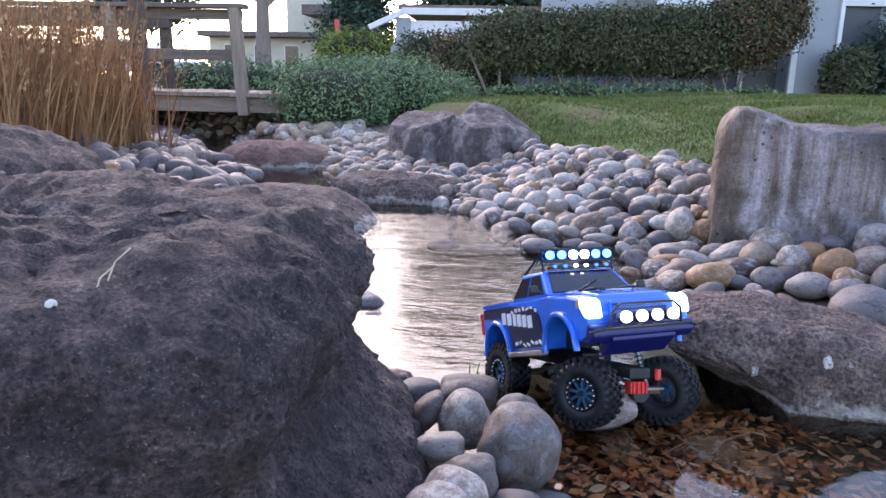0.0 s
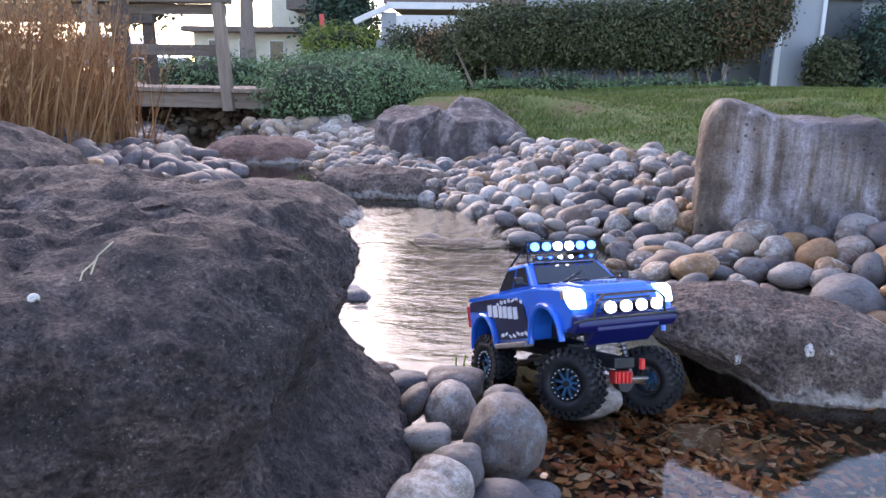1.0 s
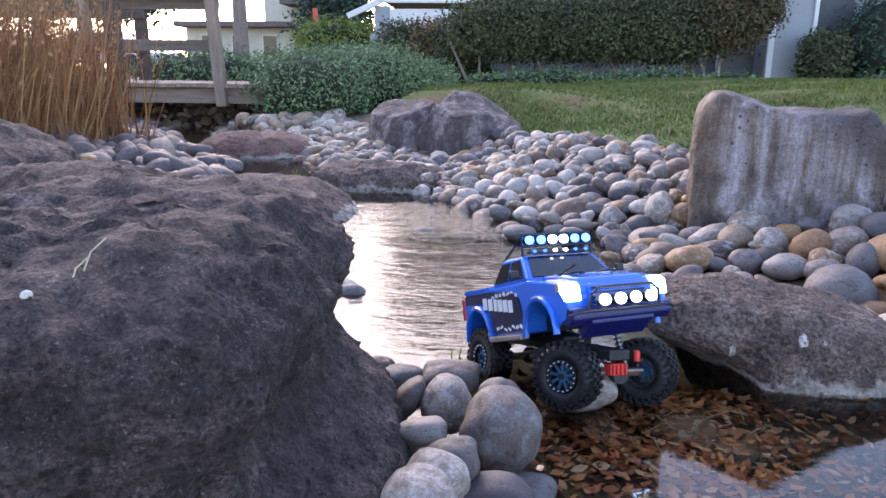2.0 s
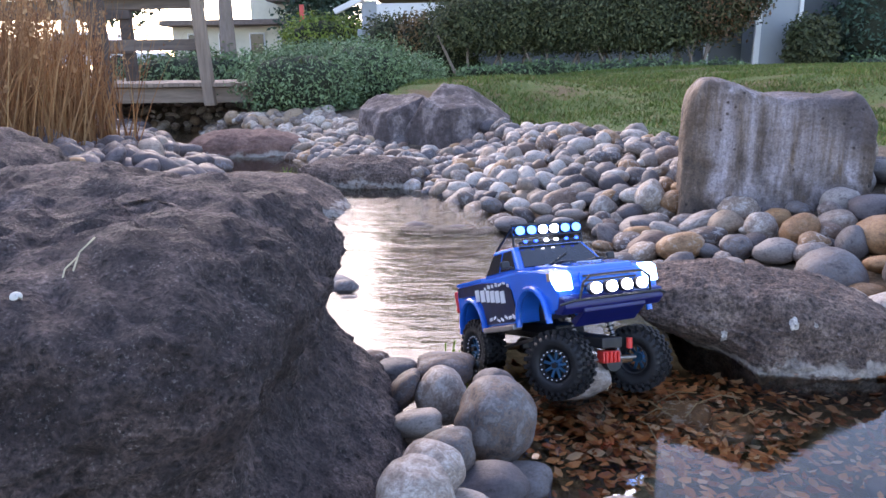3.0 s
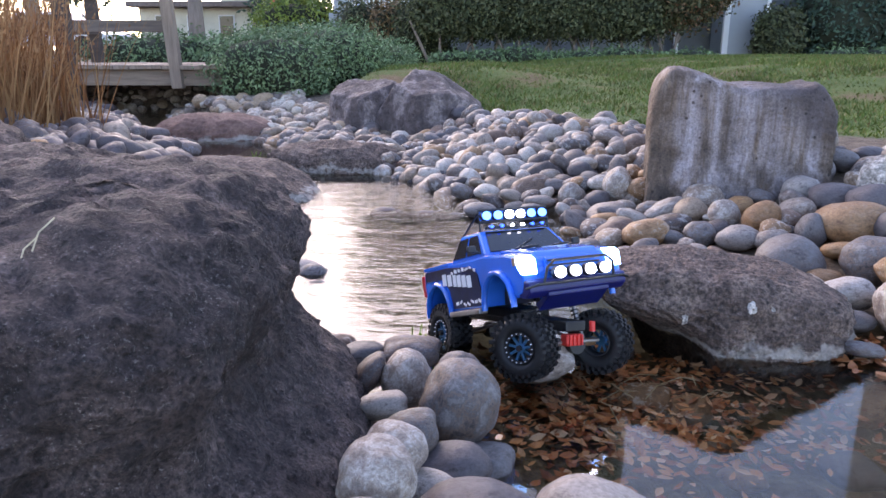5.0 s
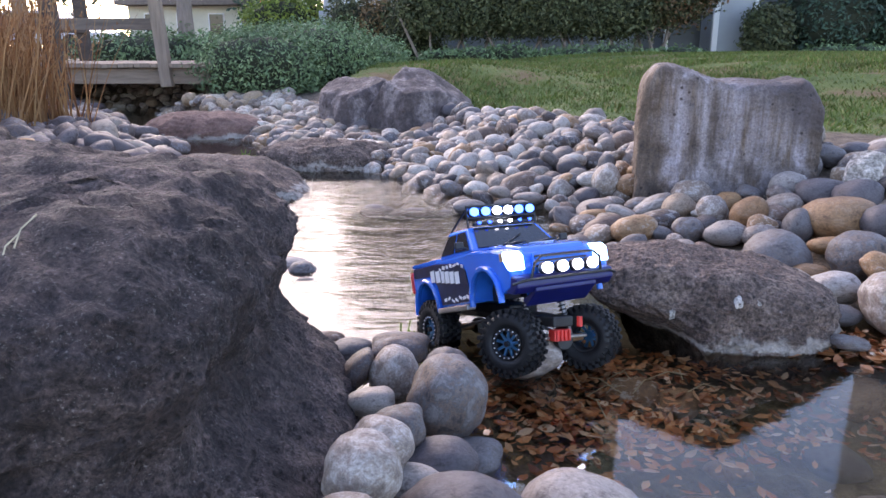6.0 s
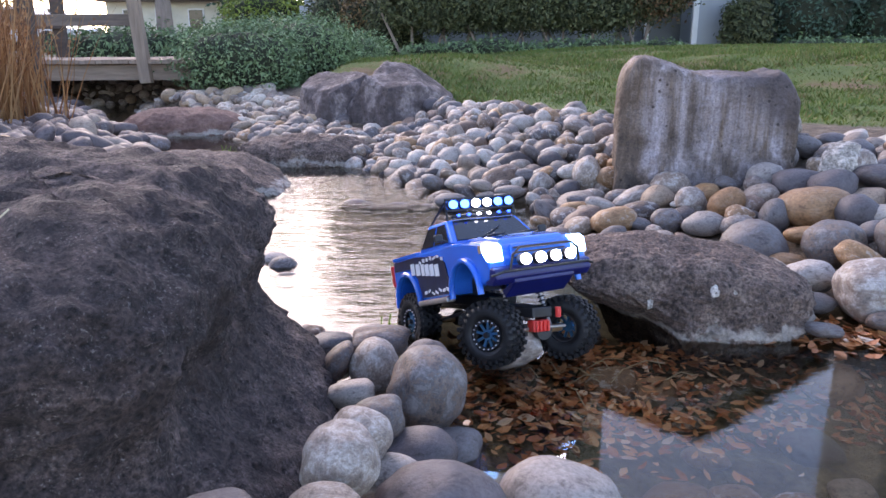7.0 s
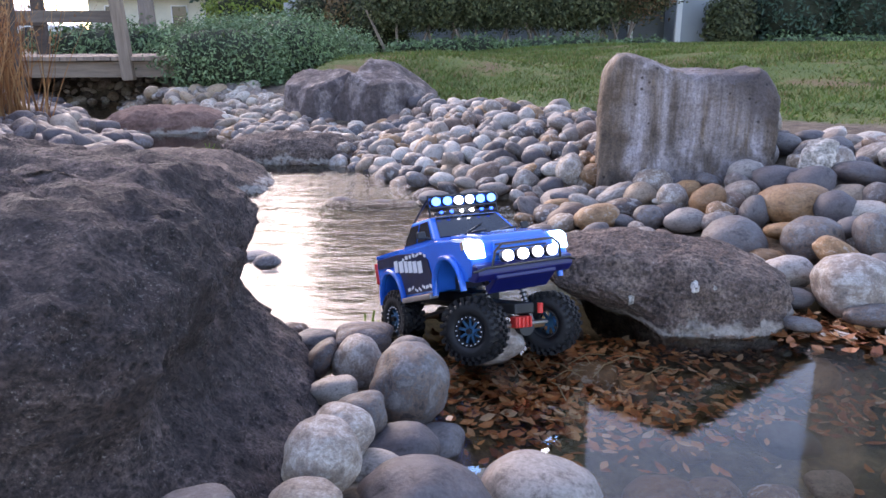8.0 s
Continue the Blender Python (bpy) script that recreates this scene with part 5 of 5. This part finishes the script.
bush("hedge", "bright yellow-green clipped hedge", [(-3.2, 16.0, 1.1, 0.85, 0.5, 0.5, 3.6)], 5000, 0.05, M_HEDGEGR, 27)
bush("bush", "dark rounded bush against the house wall", [(5.05, 11.55, 0.8, 0.32, 0.35, 0.4, 3.0)], 4500, 0.04, M_HEDGE, 28)
bush("bush", "large blue-green evergreen bush by the house", [(6.2, 11.9, 1.1, 0.75, 0.6, 0.72, 2.6), (7.4, 11.9, 1.1, 0.8, 0.6, 0.75, 2.6)], 9000, 0.045, M_FIR, 29)
for k, (x, y, z, rx, rz) in enumerate([(5.8 + 0.55 * j, 11.1, 0.5, 0.4, 0.13) for j in range(6)] + [(0.1 + 0.5 * j, 11.05, 0.47, 0.36, 0.08 + 0.05 * (j % 3)) for j in range(8)] + [(-2.6 + 0.6 * j, 12.2, 0.5, 0.45, 0.22) for j in range(5)]):
    bush("ground_cover", "low grey-green ground cover plant in front of the hedge", [(x, y, z, rx, 0.28, rz, 2.4)], 700, 0.035, M_SHRUB, 60 + k, "ground cover plants")


def reeds():
    rng = random.Random(8)
    V, F = [], []
    for _ in range(6500):
        x, y = rng.uniform(-4.3, -1.97), rng.uniform(2.9, 4.3)
        if x > -2.12 and rng.random() < 0.6:
            continue
        h = rng.uniform(0.45, 0.9)
        lean = rng.gauss(0, 0.13)
        leany = rng.gauss(0, 0.1)
        w = rng.uniform(0.0025, 0.006)
        z0 = 0.12
        bend = rng.uniform(0.0, 0.25) * rng.choice((-1, 1)) if rng.random() < 0.5 else 0.0
        b = len(V)
        for i in range(6):
            f = i / 5
            cx = x + lean * f + bend * f ** 3
            cz = z0 + h * (f - 0.25 * abs(bend) * f ** 3 * 2)
            ww = w * (1 - 0.85 * f)
            V += [(cx - ww, y + leany * f, cz), (cx + ww, y + leany * f, cz)]
        F += [(b + 2 * i, b + 2 * i + 1, b + 2 * i + 3, b + 2 * i + 2) for i in range(5)]
        if rng.random() < 0.3:                   # seed plume
            for k in range(10):
                f = rng.uniform(0.75, 1.05)
                q = len(V)
                cx, cz = x + lean * f + bend * f ** 3, z0 + h * f
                s = rng.uniform(0.01, 0.022)
                a = rng.uniform(-1, 1)
                V += [(cx, y, cz), (cx + s * a, y + s * 0.3, cz + s), (cx + s * a * 1.2, y, cz - s * 0.3)]
                F.append((q, q + 1, q + 2))
    me = bpy.data.meshes.new("reeds")
    me.from_pydata(V, [], F)
    me.materials.append(M_REED)
    tagged(new("reeds", me), "dense stand of dry tan reeds on the stream bank", "reeds", kind="stuff")


reeds()


def lawn():
    rng = np.random.default_rng(4)
    V, F = [], []
    count = 0
    while count < 100000:
        y = 2.2 + 9.2 * rng.random() ** 1.25
        x = rng.uniform(-1.0, 6.5)
        d = (x - right_shore(y)) * 0.85 - 0.55 * smooth(1.3, 1.7, x) * smooth(3.8, 3.0, y)
        edge = 1.12 + 0.25 * fbm((x, y, 0), 1.1, 8, 4)
        if d < edge or (y > 5.5 and x < -0.75 + 0.1 * (y - 6)):
            continue
        patch = fbm((x, y, 0), 0.9, 14, 3)
        if patch > 0.25 and rng.random() < 0.55:
            continue
        count += 1
        z = ground_z(x, y) - 0.005
        h = rng.uniform(0.012, 0.04) * (1.25 if patch < 0 else 0.8)
        w = rng.uniform(0.003, 0.007) * (1 + y * 0.06)
        a = rng.uniform(0, 6.28)
        lx, ly = rng.normal(0, 0.02, 2)
        b = len(V)
        V += [(x - w * math.cos(a), y - w * math.sin(a), z), (x + w * math.cos(a), y + w * math.sin(a), z), (x + lx, y + ly, z + h)]
        F.append((b, b + 1, b + 2))
    me = bpy.data.meshes.new("grass")
    me.from_pydata(V, [], F)
    me.materials.append(M_GRASS)
    tagged(new("grass", me), "patchy short lawn grass with worn brown spots", "grass", kind="stuff")


lawn()


def tree(name, label, at, h, r, crown, n, size, mat, seed, limbs=6, lean=0.0, low=0.35):
    t = thing(name, label, "tree", at=pose(*at))
    rnd = random.Random(seed)
    tr = bmesh.new()
    pts = [Vector((lean * f + 0.05 * math.sin(3 * f + seed), 0, h * f)) for f in (0, 0.25, 0.5, 0.75, 1)]
    for k, (a, b) in enumerate(zip(pts, pts[1:])):
        rod(tr, a, b, r * (1 - 0.18 * k), r * (1 - 0.18 * (k + 1)), seg=12)
    part("trunk", tr, M_BARK, t)
    for k in range(limbs):
        f = rnd.uniform(low, 0.95)
        a = Vector((lean * f, 0, h * f))
        ang = rnd.uniform(0, 6.28)
        q = [a]
        dirn = Vector((math.cos(ang), math.sin(ang), rnd.uniform(0.5, 1.1)))
        for j in range(3):
            q.append(q[-1] + dirn * h * 0.13 + Vector((rnd.gauss(0, 0.05), rnd.gauss(0, 0.05), 0.03)))
        lm = bmesh.new()
        for j, (p0, p1) in enumerate(zip(q, q[1:])):
            rod(lm, p0, p1, r * 0.4 * (1 - 0.28 * j), r * 0.4 * (1 - 0.28 * (j + 1)), seg=8)
        part("limb", lm, M_BARK, t)
    if n:
        leaf_cloud("crown", crown, n, size, mat, t, seed)
    return t


tree("tree", "bare-limbed pale tree behind the footbridge", (-3.18, 9.6, 0.3), 3.2, 0.115, [], 0, 0.05, M_FIR, 3, 14, 0.12, 0.2)
tree("tree", "dark leafy tree behind the footbridge", (-6.6, 13.0, 0.3), 2.4, 0.12, [(0.2, 0, 1.9, 1.0, 0.8, 0.85, 2.2), (-0.9, 0.3, 2.2, 0.9, 0.7, 0.7, 2.2), (0.7, -0.2, 2.6, 0.7, 0.7, 0.6, 2.2)], 7000, 0.07, M_FIR, 5)
tree("tree", "dark conical evergreen tree far behind the hedge", (-4.9, 24.0, 0.4), 4.0, 0.15, [(0, 0, 1.7, 1.3, 1.1, 1.2, 2.0), (0.1, 0, 2.8, 1.0, 0.9, 1.0, 2.0), (0, 0, 3.9, 0.6, 0.6, 0.9, 2.0)], 8000, 0.09, M_FIR, 7)
tree("tree", "tall dark evergreen tree behind the white carport", (-1.2, 24.0, 0.4), 5.0, 0.25, [(0.2, 0, 3.6, 2.2, 1.6, 1.7, 2.2), (0.2, 0, 5.7, 2.3, 1.5, 1.9, 2.2)], 13000, 0.16, M_FIR, 9)
tree("tree", "tall dark evergreen tree behind the house", (3.4, 25.0, 0.4), 6.0, 0.25, [(0.0, 0, 4.4, 2.3, 1.6, 2.0, 2.2), (-0.2, 0, 6.2, 2.0, 1.6, 1.6, 2.2)], 13000, 0.16, M_FIR, 10)


# ---------- footbridge ----------
def build_bridge():
    br = thing("footbridge", "weathered timber footbridge with plank rails over the stream", "footbridge")
    part("edge_beam", boxm((-5.0, 6.72, 0.335), (6.0, 0.08, 0.14), 0.006), M_WOOD, br)
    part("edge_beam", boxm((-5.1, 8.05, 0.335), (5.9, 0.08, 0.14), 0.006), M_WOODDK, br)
    x = -8.0
    first = None
    while x < -2.0:
        if first is None:
            first = part("plank", boxm((0, 0, 0), (0.138, 1.5, 0.038), 0.004), M_WOODUP, br)
            ob, me = first, first.data
        else:
            ob = new("plank", me)
            ob.parent = br
        ob.matrix_local = pose(x, 7.38, 0.428 + 0.002 * math.sin(x * 9))
        x += 0.146
    for y, dk in ((6.66, 0), (8.1, 1)):
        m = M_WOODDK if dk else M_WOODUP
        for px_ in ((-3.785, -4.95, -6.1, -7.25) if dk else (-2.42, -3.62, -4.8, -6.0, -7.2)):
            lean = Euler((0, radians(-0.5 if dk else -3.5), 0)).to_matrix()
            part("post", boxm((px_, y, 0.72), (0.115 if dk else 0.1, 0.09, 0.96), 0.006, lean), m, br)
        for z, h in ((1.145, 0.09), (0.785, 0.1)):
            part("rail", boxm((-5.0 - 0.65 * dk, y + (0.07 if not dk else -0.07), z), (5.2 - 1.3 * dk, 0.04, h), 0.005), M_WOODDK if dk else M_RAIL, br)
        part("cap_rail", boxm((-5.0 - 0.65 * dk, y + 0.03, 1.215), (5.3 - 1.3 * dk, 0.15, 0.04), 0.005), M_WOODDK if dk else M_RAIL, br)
    part("abutment", boxm((-2.0, 7.45, 0.2), (0.2, 1.3, 0.38), 0.01), M_WOODDK, br)
    return br


build_bridge()
# weathered post standing in the reeds
tagged(part("timber_post", boxm((-2.73, 5.4, 0.62), (0.095, 0.1, 1.25), 0.006), M_WOODDK), "weathered square timber post among dry reeds", "post")


# ---------- houses and distance ----------
hx = thing("house", "grey board-sided gabled house with white trim behind the hedge", "house")
part("wall", boxm((2.2, 13.1, 1.9), (3.3, 0.2, 3.2), 0.01), M_SIDING, hx)
part("wall", boxm((4.72, 12.1, 2.6), (0.62, 0.2, 4.6), 0.01), M_SIDING, hx)
part("wall", boxm((7.0, 12.7, 2.6), (3.8, 0.2, 4.8), 0.01), M_SIDING, hx)
gab = prism([(3.7, 4.9), (3.7, 6.3), (5.45, 6.95), (8.4, 4.9)], 12.95, 13.15)
bmesh.ops.transform(gab, matrix=Matrix(((0, 1, 0, 0), (1, 0, 0, 0), (0, 0, 1, 0), (0, 0, 0, 1))), verts=gab.verts)
bmesh.ops.recalc_face_normals(gab, faces=gab.faces)
part("gable_wall", gab, M_SIDING, hx)
part("wall", boxm((6.0, 13.05, 2.6), (4.6, 0.16, 4.8), 0.01), M_SIDING, hx)
rf = prism([(3.5, 6.2), (3.5, 6.32), (5.45, 7.05), (8.7, 4.85), (8.7, 4.72), (5.45, 6.93)], 12.6, 19.0)
bmesh.ops.transform(rf, matrix=Matrix(((0, 1, 0, 0), (1, 0, 0, 0), (0, 0, 1, 0), (0, 0, 0, 1))), verts=rf.verts)
bmesh.ops.recalc_face_normals(rf, faces=rf.faces)
part("roof", rf, M_ROOF, hx)
part("low_wall", boxm((-0.75, 13.15, 0.75), (2.6, 0.12, 0.9), 0.01), M_SIDING, hx)
part("chimney", boxm((3.15, 13.6, 5.0), (0.95, 0.8, 9.2), 0.02), M_STUCCO, hx)
part("side_wall", boxm((9.6, 13.2, 4.8), (1.5, 2.0, 9.2), 0.02), M_SIDING, hx)
# flat sheets across the wall recesses, their dimness put into the colour
part("recess_dark_sheet", boxm((4.05, 12.55, 1.3), (0.62, 0.06, 1.9), 0.004), M_RECESSDK, hx, "dark sheet standing for the dimness of the recess")
part("recess_dark_sheet", boxm((5.45, 12.5, 1.6), (0.72, 0.06, 2.4), 0.004), M_RECESSDK, hx, "dark sheet standing for the dimness of the recess")
part("trim_board", boxm((3.74, 12.35, 1.5), (0.07, 0.06, 2.2), 0.004), M_TRIM, hx, "white corner trim board")
part("trim_board", boxm((4.4, 11.98, 1.6), (0.09, 0.06, 2.4), 0.004), M_TRIM, hx, "white corner trim board")
part("trim_board", boxm((5.03, 11.98, 1.6), (0.06, 0.06, 2.4), 0.004), M_TRIM, hx, "white corner trim board")
part("trim_board", boxm((6.4, 12.4, 1.96), (3.0, 0.08, 0.16), 0.004), M_TRIM, hx, "white trim board above the panel")
part("trim_board", boxm((2.9, 12.95, 1.85), (0.9, 0.06, 0.3), 0.004), M_TRIM, hx, "white window trim")
part("window_pane", boxm((2.1, 12.98, 1.9), (0.6, 0.04, 0.5), 0.004), M_GLASS, hx)
for k in range(7):
    part("batten", boxm((0.9 + 0.42 * k, 12.985, 1.0), (0.03, 0.03, 1.4), 0.002), M_SIDING, hx)

cp = thing("carport", "low white-walled carport with a pale fascia", "carport")
part("wall", boxm((-1.25, 14.2, 1.05), (1.5, 0.15, 1.3), 0.01), M_TRIM, cp)
part("fascia", boxm((-1.05, 14.05, 1.86), (1.9, 0.1, 0.12), 0.005), M_TRIM, cp)
part("fascia", boxm((-2.3, 14.05, 1.7), (0.7, 0.1, 0.1), 0.005, Euler((0, radians(-24), 0)).to_matrix()), M_TRIM, cp)
part("wall", boxm((-1.98, 14.15, 1.0), (0.28, 0.12, 1.5), 0.01), M_SIDING, cp)
part("roof", boxm((-0.6, 16.0, 1.95), (3.0, 3.6, 0.08), 0.01), M_ROOF, cp)
part("window_pane", boxm((-0.98, 14.1, 1.5), (0.14, 0.05, 0.2), 0.004), M_CARWHITE, cp)

fb = thing("apartment_building", "distant pale stucco building with brown tiled roofs", "building")
part("wall", boxm((-7.9, 34.0, 2.6), (3.2, 5.0, 4.8), 0.02), M_STUCCO, fb)
part("wall", boxm((-9.0, 30.0, 1.1), (5.4, 3.0, 2.0), 0.02), M_STUCCO, fb)
part("roof", boxm((-9.0, 29.8, 2.2), (5.8, 4.0, 0.2), 0.03), M_ROOF, fb)
part("roof", boxm((-7.3, 30.9, 3.3), (2.2, 2.0, 0.4), 0.03), M_ROOF, fb)
for k in range(4):
    w = part("window", boxm((-10.8 + 1.2 * k, 28.48, 1.4), (0.6, 0.06, 0.9), 0.005), M_TRIM, fb)
    part("pane", boxm((-10.8 + 1.2 * k, 28.44, 1.4), (0.5, 0.04, 0.8)), M_GLASS, w)
tagged(part("sign_post", boxm((-4.75, 20.5, 1.2), (0.12, 0.08, 2.0), 0.01), M_SCREEN), "red painted marker post in the distance", "post")


def car(at, label, mat):
    c = thing("car", label, "car", at=at)
    b = prism([(-2.1, 0.35), (-2.15, 0.7), (-1.4, 0.85), (-0.7, 1.35), (0.8, 1.38), (1.5, 0.92), (2.15, 0.85), (2.15, 0.35)], -0.85, 0.85, 0.05)
    part("body", b, mat, c)
    for sx in (-1, 1):
        part("side_window", prism([(-1.15, 0.9), (-0.65, 1.27), (0.75, 1.3), (1.2, 0.92)], sx * 0.84, sx * 0.865), M_GLASS, c)
        for y in (-1.35, 1.35):
            part("wheel", disc(bmesh.new(), (sx * 0.78, y, 0.33), 0.33, 0.2, 20, (1, 0, 0)), M_TYRE, c)
    return c


car(pose(-12.4, 24.0, 0.34, 0, 0, 80), "white car parked beyond the footbridge", M_CARWHITE)
car(pose(-17.0, 25.0, 0.34, 0, 0, 85), "pale grey car parked beyond the footbridge", M_STEEL)


# ---------- small things ----------
def snail_shell(x, y, z, r):
    bm = bmesh.new()
    pts = []
    for k in range(26):
        a = k * 0.55
        f = 1 - k / 27
        pts.append(((r * f * 0.62 * math.cos(a)), r * f * 0.62 * math.sin(a), r * 0.5 * (1 - f)))
    rings = []
    for k, p in enumerate(pts):
        f = 1 - k / 27
        c, t = Vector(p), k * 0.55
        side, up = Vector((math.cos(t), math.sin(t), 0)), Vector((0, 0, 1))
        rings.append([bm.verts.new(c + r * 0.42 * f * (side * math.cos(q * math.pi / 4) + up * math.sin(q * math.pi / 4))) for q in range(8)])
    for a, b in zip(rings, rings[1:]):
        for q in range(8):
            bm.faces.new((a[q], a[(q + 1) % 8], b[(q + 1) % 8], b[q]))
    bm.faces.new(rings[0])
    bm.faces.new(rings[-1])
    bmesh.ops.recalc_face_normals(bm, faces=bm.faces)
    ob = part("snail_shell", bm, M_SHELL, smooth=True)
    ob.matrix_world = pose(x, y, z, 40, 10, 0)
    return tagged(ob, "small white empty snail shell on the dark boulder", "shell")


M_SHELL = plain("bleached_shell", (0.55, 0.52, 0.46), 0.5, scale=60, vary=0.15)
M_STRAW = plain("pale_straw", (0.5, 0.42, 0.28), 0.8, scale=80, vary=0.2)
M_WEED = leaf_material("fresh_weed_blade", [(0.0, (0.12, 0.24, 0.02)), (1.0, (0.3, 0.42, 0.05))])
boulder = [o for o in scene.objects if o.get("label", "").startswith("large dark pitted")][0]


def on_boulder(x, y):
    """Height of the boulder's skin under a point."""
    inv = boulder.matrix_world.inverted()
    hit, p, _, _ = boulder.ray_cast(inv @ Vector((x, y, 1.0)), inv.to_3x3() @ Vector((0, 0, -1)))
    return (boulder.matrix_world @ p).z if hit else 0.38


bpy.context.view_layer.update()
snail_shell(-0.332, 0.533, on_boulder(-0.332, 0.533) + 0.002, 0.0062)


def straw(pts, r=0.0009):
    tagged(part("straw", path_rod(bmesh.new(), pts, r, 6), M_STRAW), "thin dry straw lying on the boulder", "straw", "dry straws")


straw([(-0.31, 0.57, 0.386), (-0.312, 0.582, 0.396), (-0.305, 0.596, 0.405)])
straw([(-0.306, 0.585, 0.393), (-0.304, 0.597, 0.409), (-0.295, 0.612, 0.42)])


def weed(x, y, n, h, seed):
    rnd = random.Random(seed)
    w = thing("water_weed", "few bright green grass blades growing from the stream", "grass tuft", "stream weeds")
    for _ in range(n):
        a, b = rnd.gauss(0, 0.012), rnd.gauss(0, 0.012)
        bend = rnd.uniform(-0.03, 0.03)
        hh = h * rnd.uniform(0.6, 1.1)
        pts = [(x + a + bend * f * f, y + b, -0.06 + (hh + 0.06) * f) for f in (0, 0.3, 0.6, 0.85, 1)]
        part("blade", path_rod(bmesh.new(), pts, 0.0014, 5), M_WEED, w)


weed(0.035, 1.27, 7, 0.05, 2)
weed(-0.95, 3.75, 9, 0.06, 4)

# dry grass stems lodged on the leaf sill
rt = random.Random(12)
for _ in range(12):
    x, y = rt.gauss(0.4, 0.07), rt.gauss(1.12, 0.06)
    a, l = rt.uniform(0, math.pi), rt.uniform(0.02, 0.05)
    z = max(ground_z(x, y), -0.03) + 0.018
    p = [(x - l * math.cos(a), y - l * math.sin(a), z), (x, y, z + 0.01), (x + l * math.cos(a), y + l * math.sin(a), z - 0.002)]
    tagged(part("grass_stem", path_rod(bmesh.new(), p, 0.0011, 5), M_STRAW), "dry grass stem lodged among wet leaves", "grass stem", "dry grass stems")
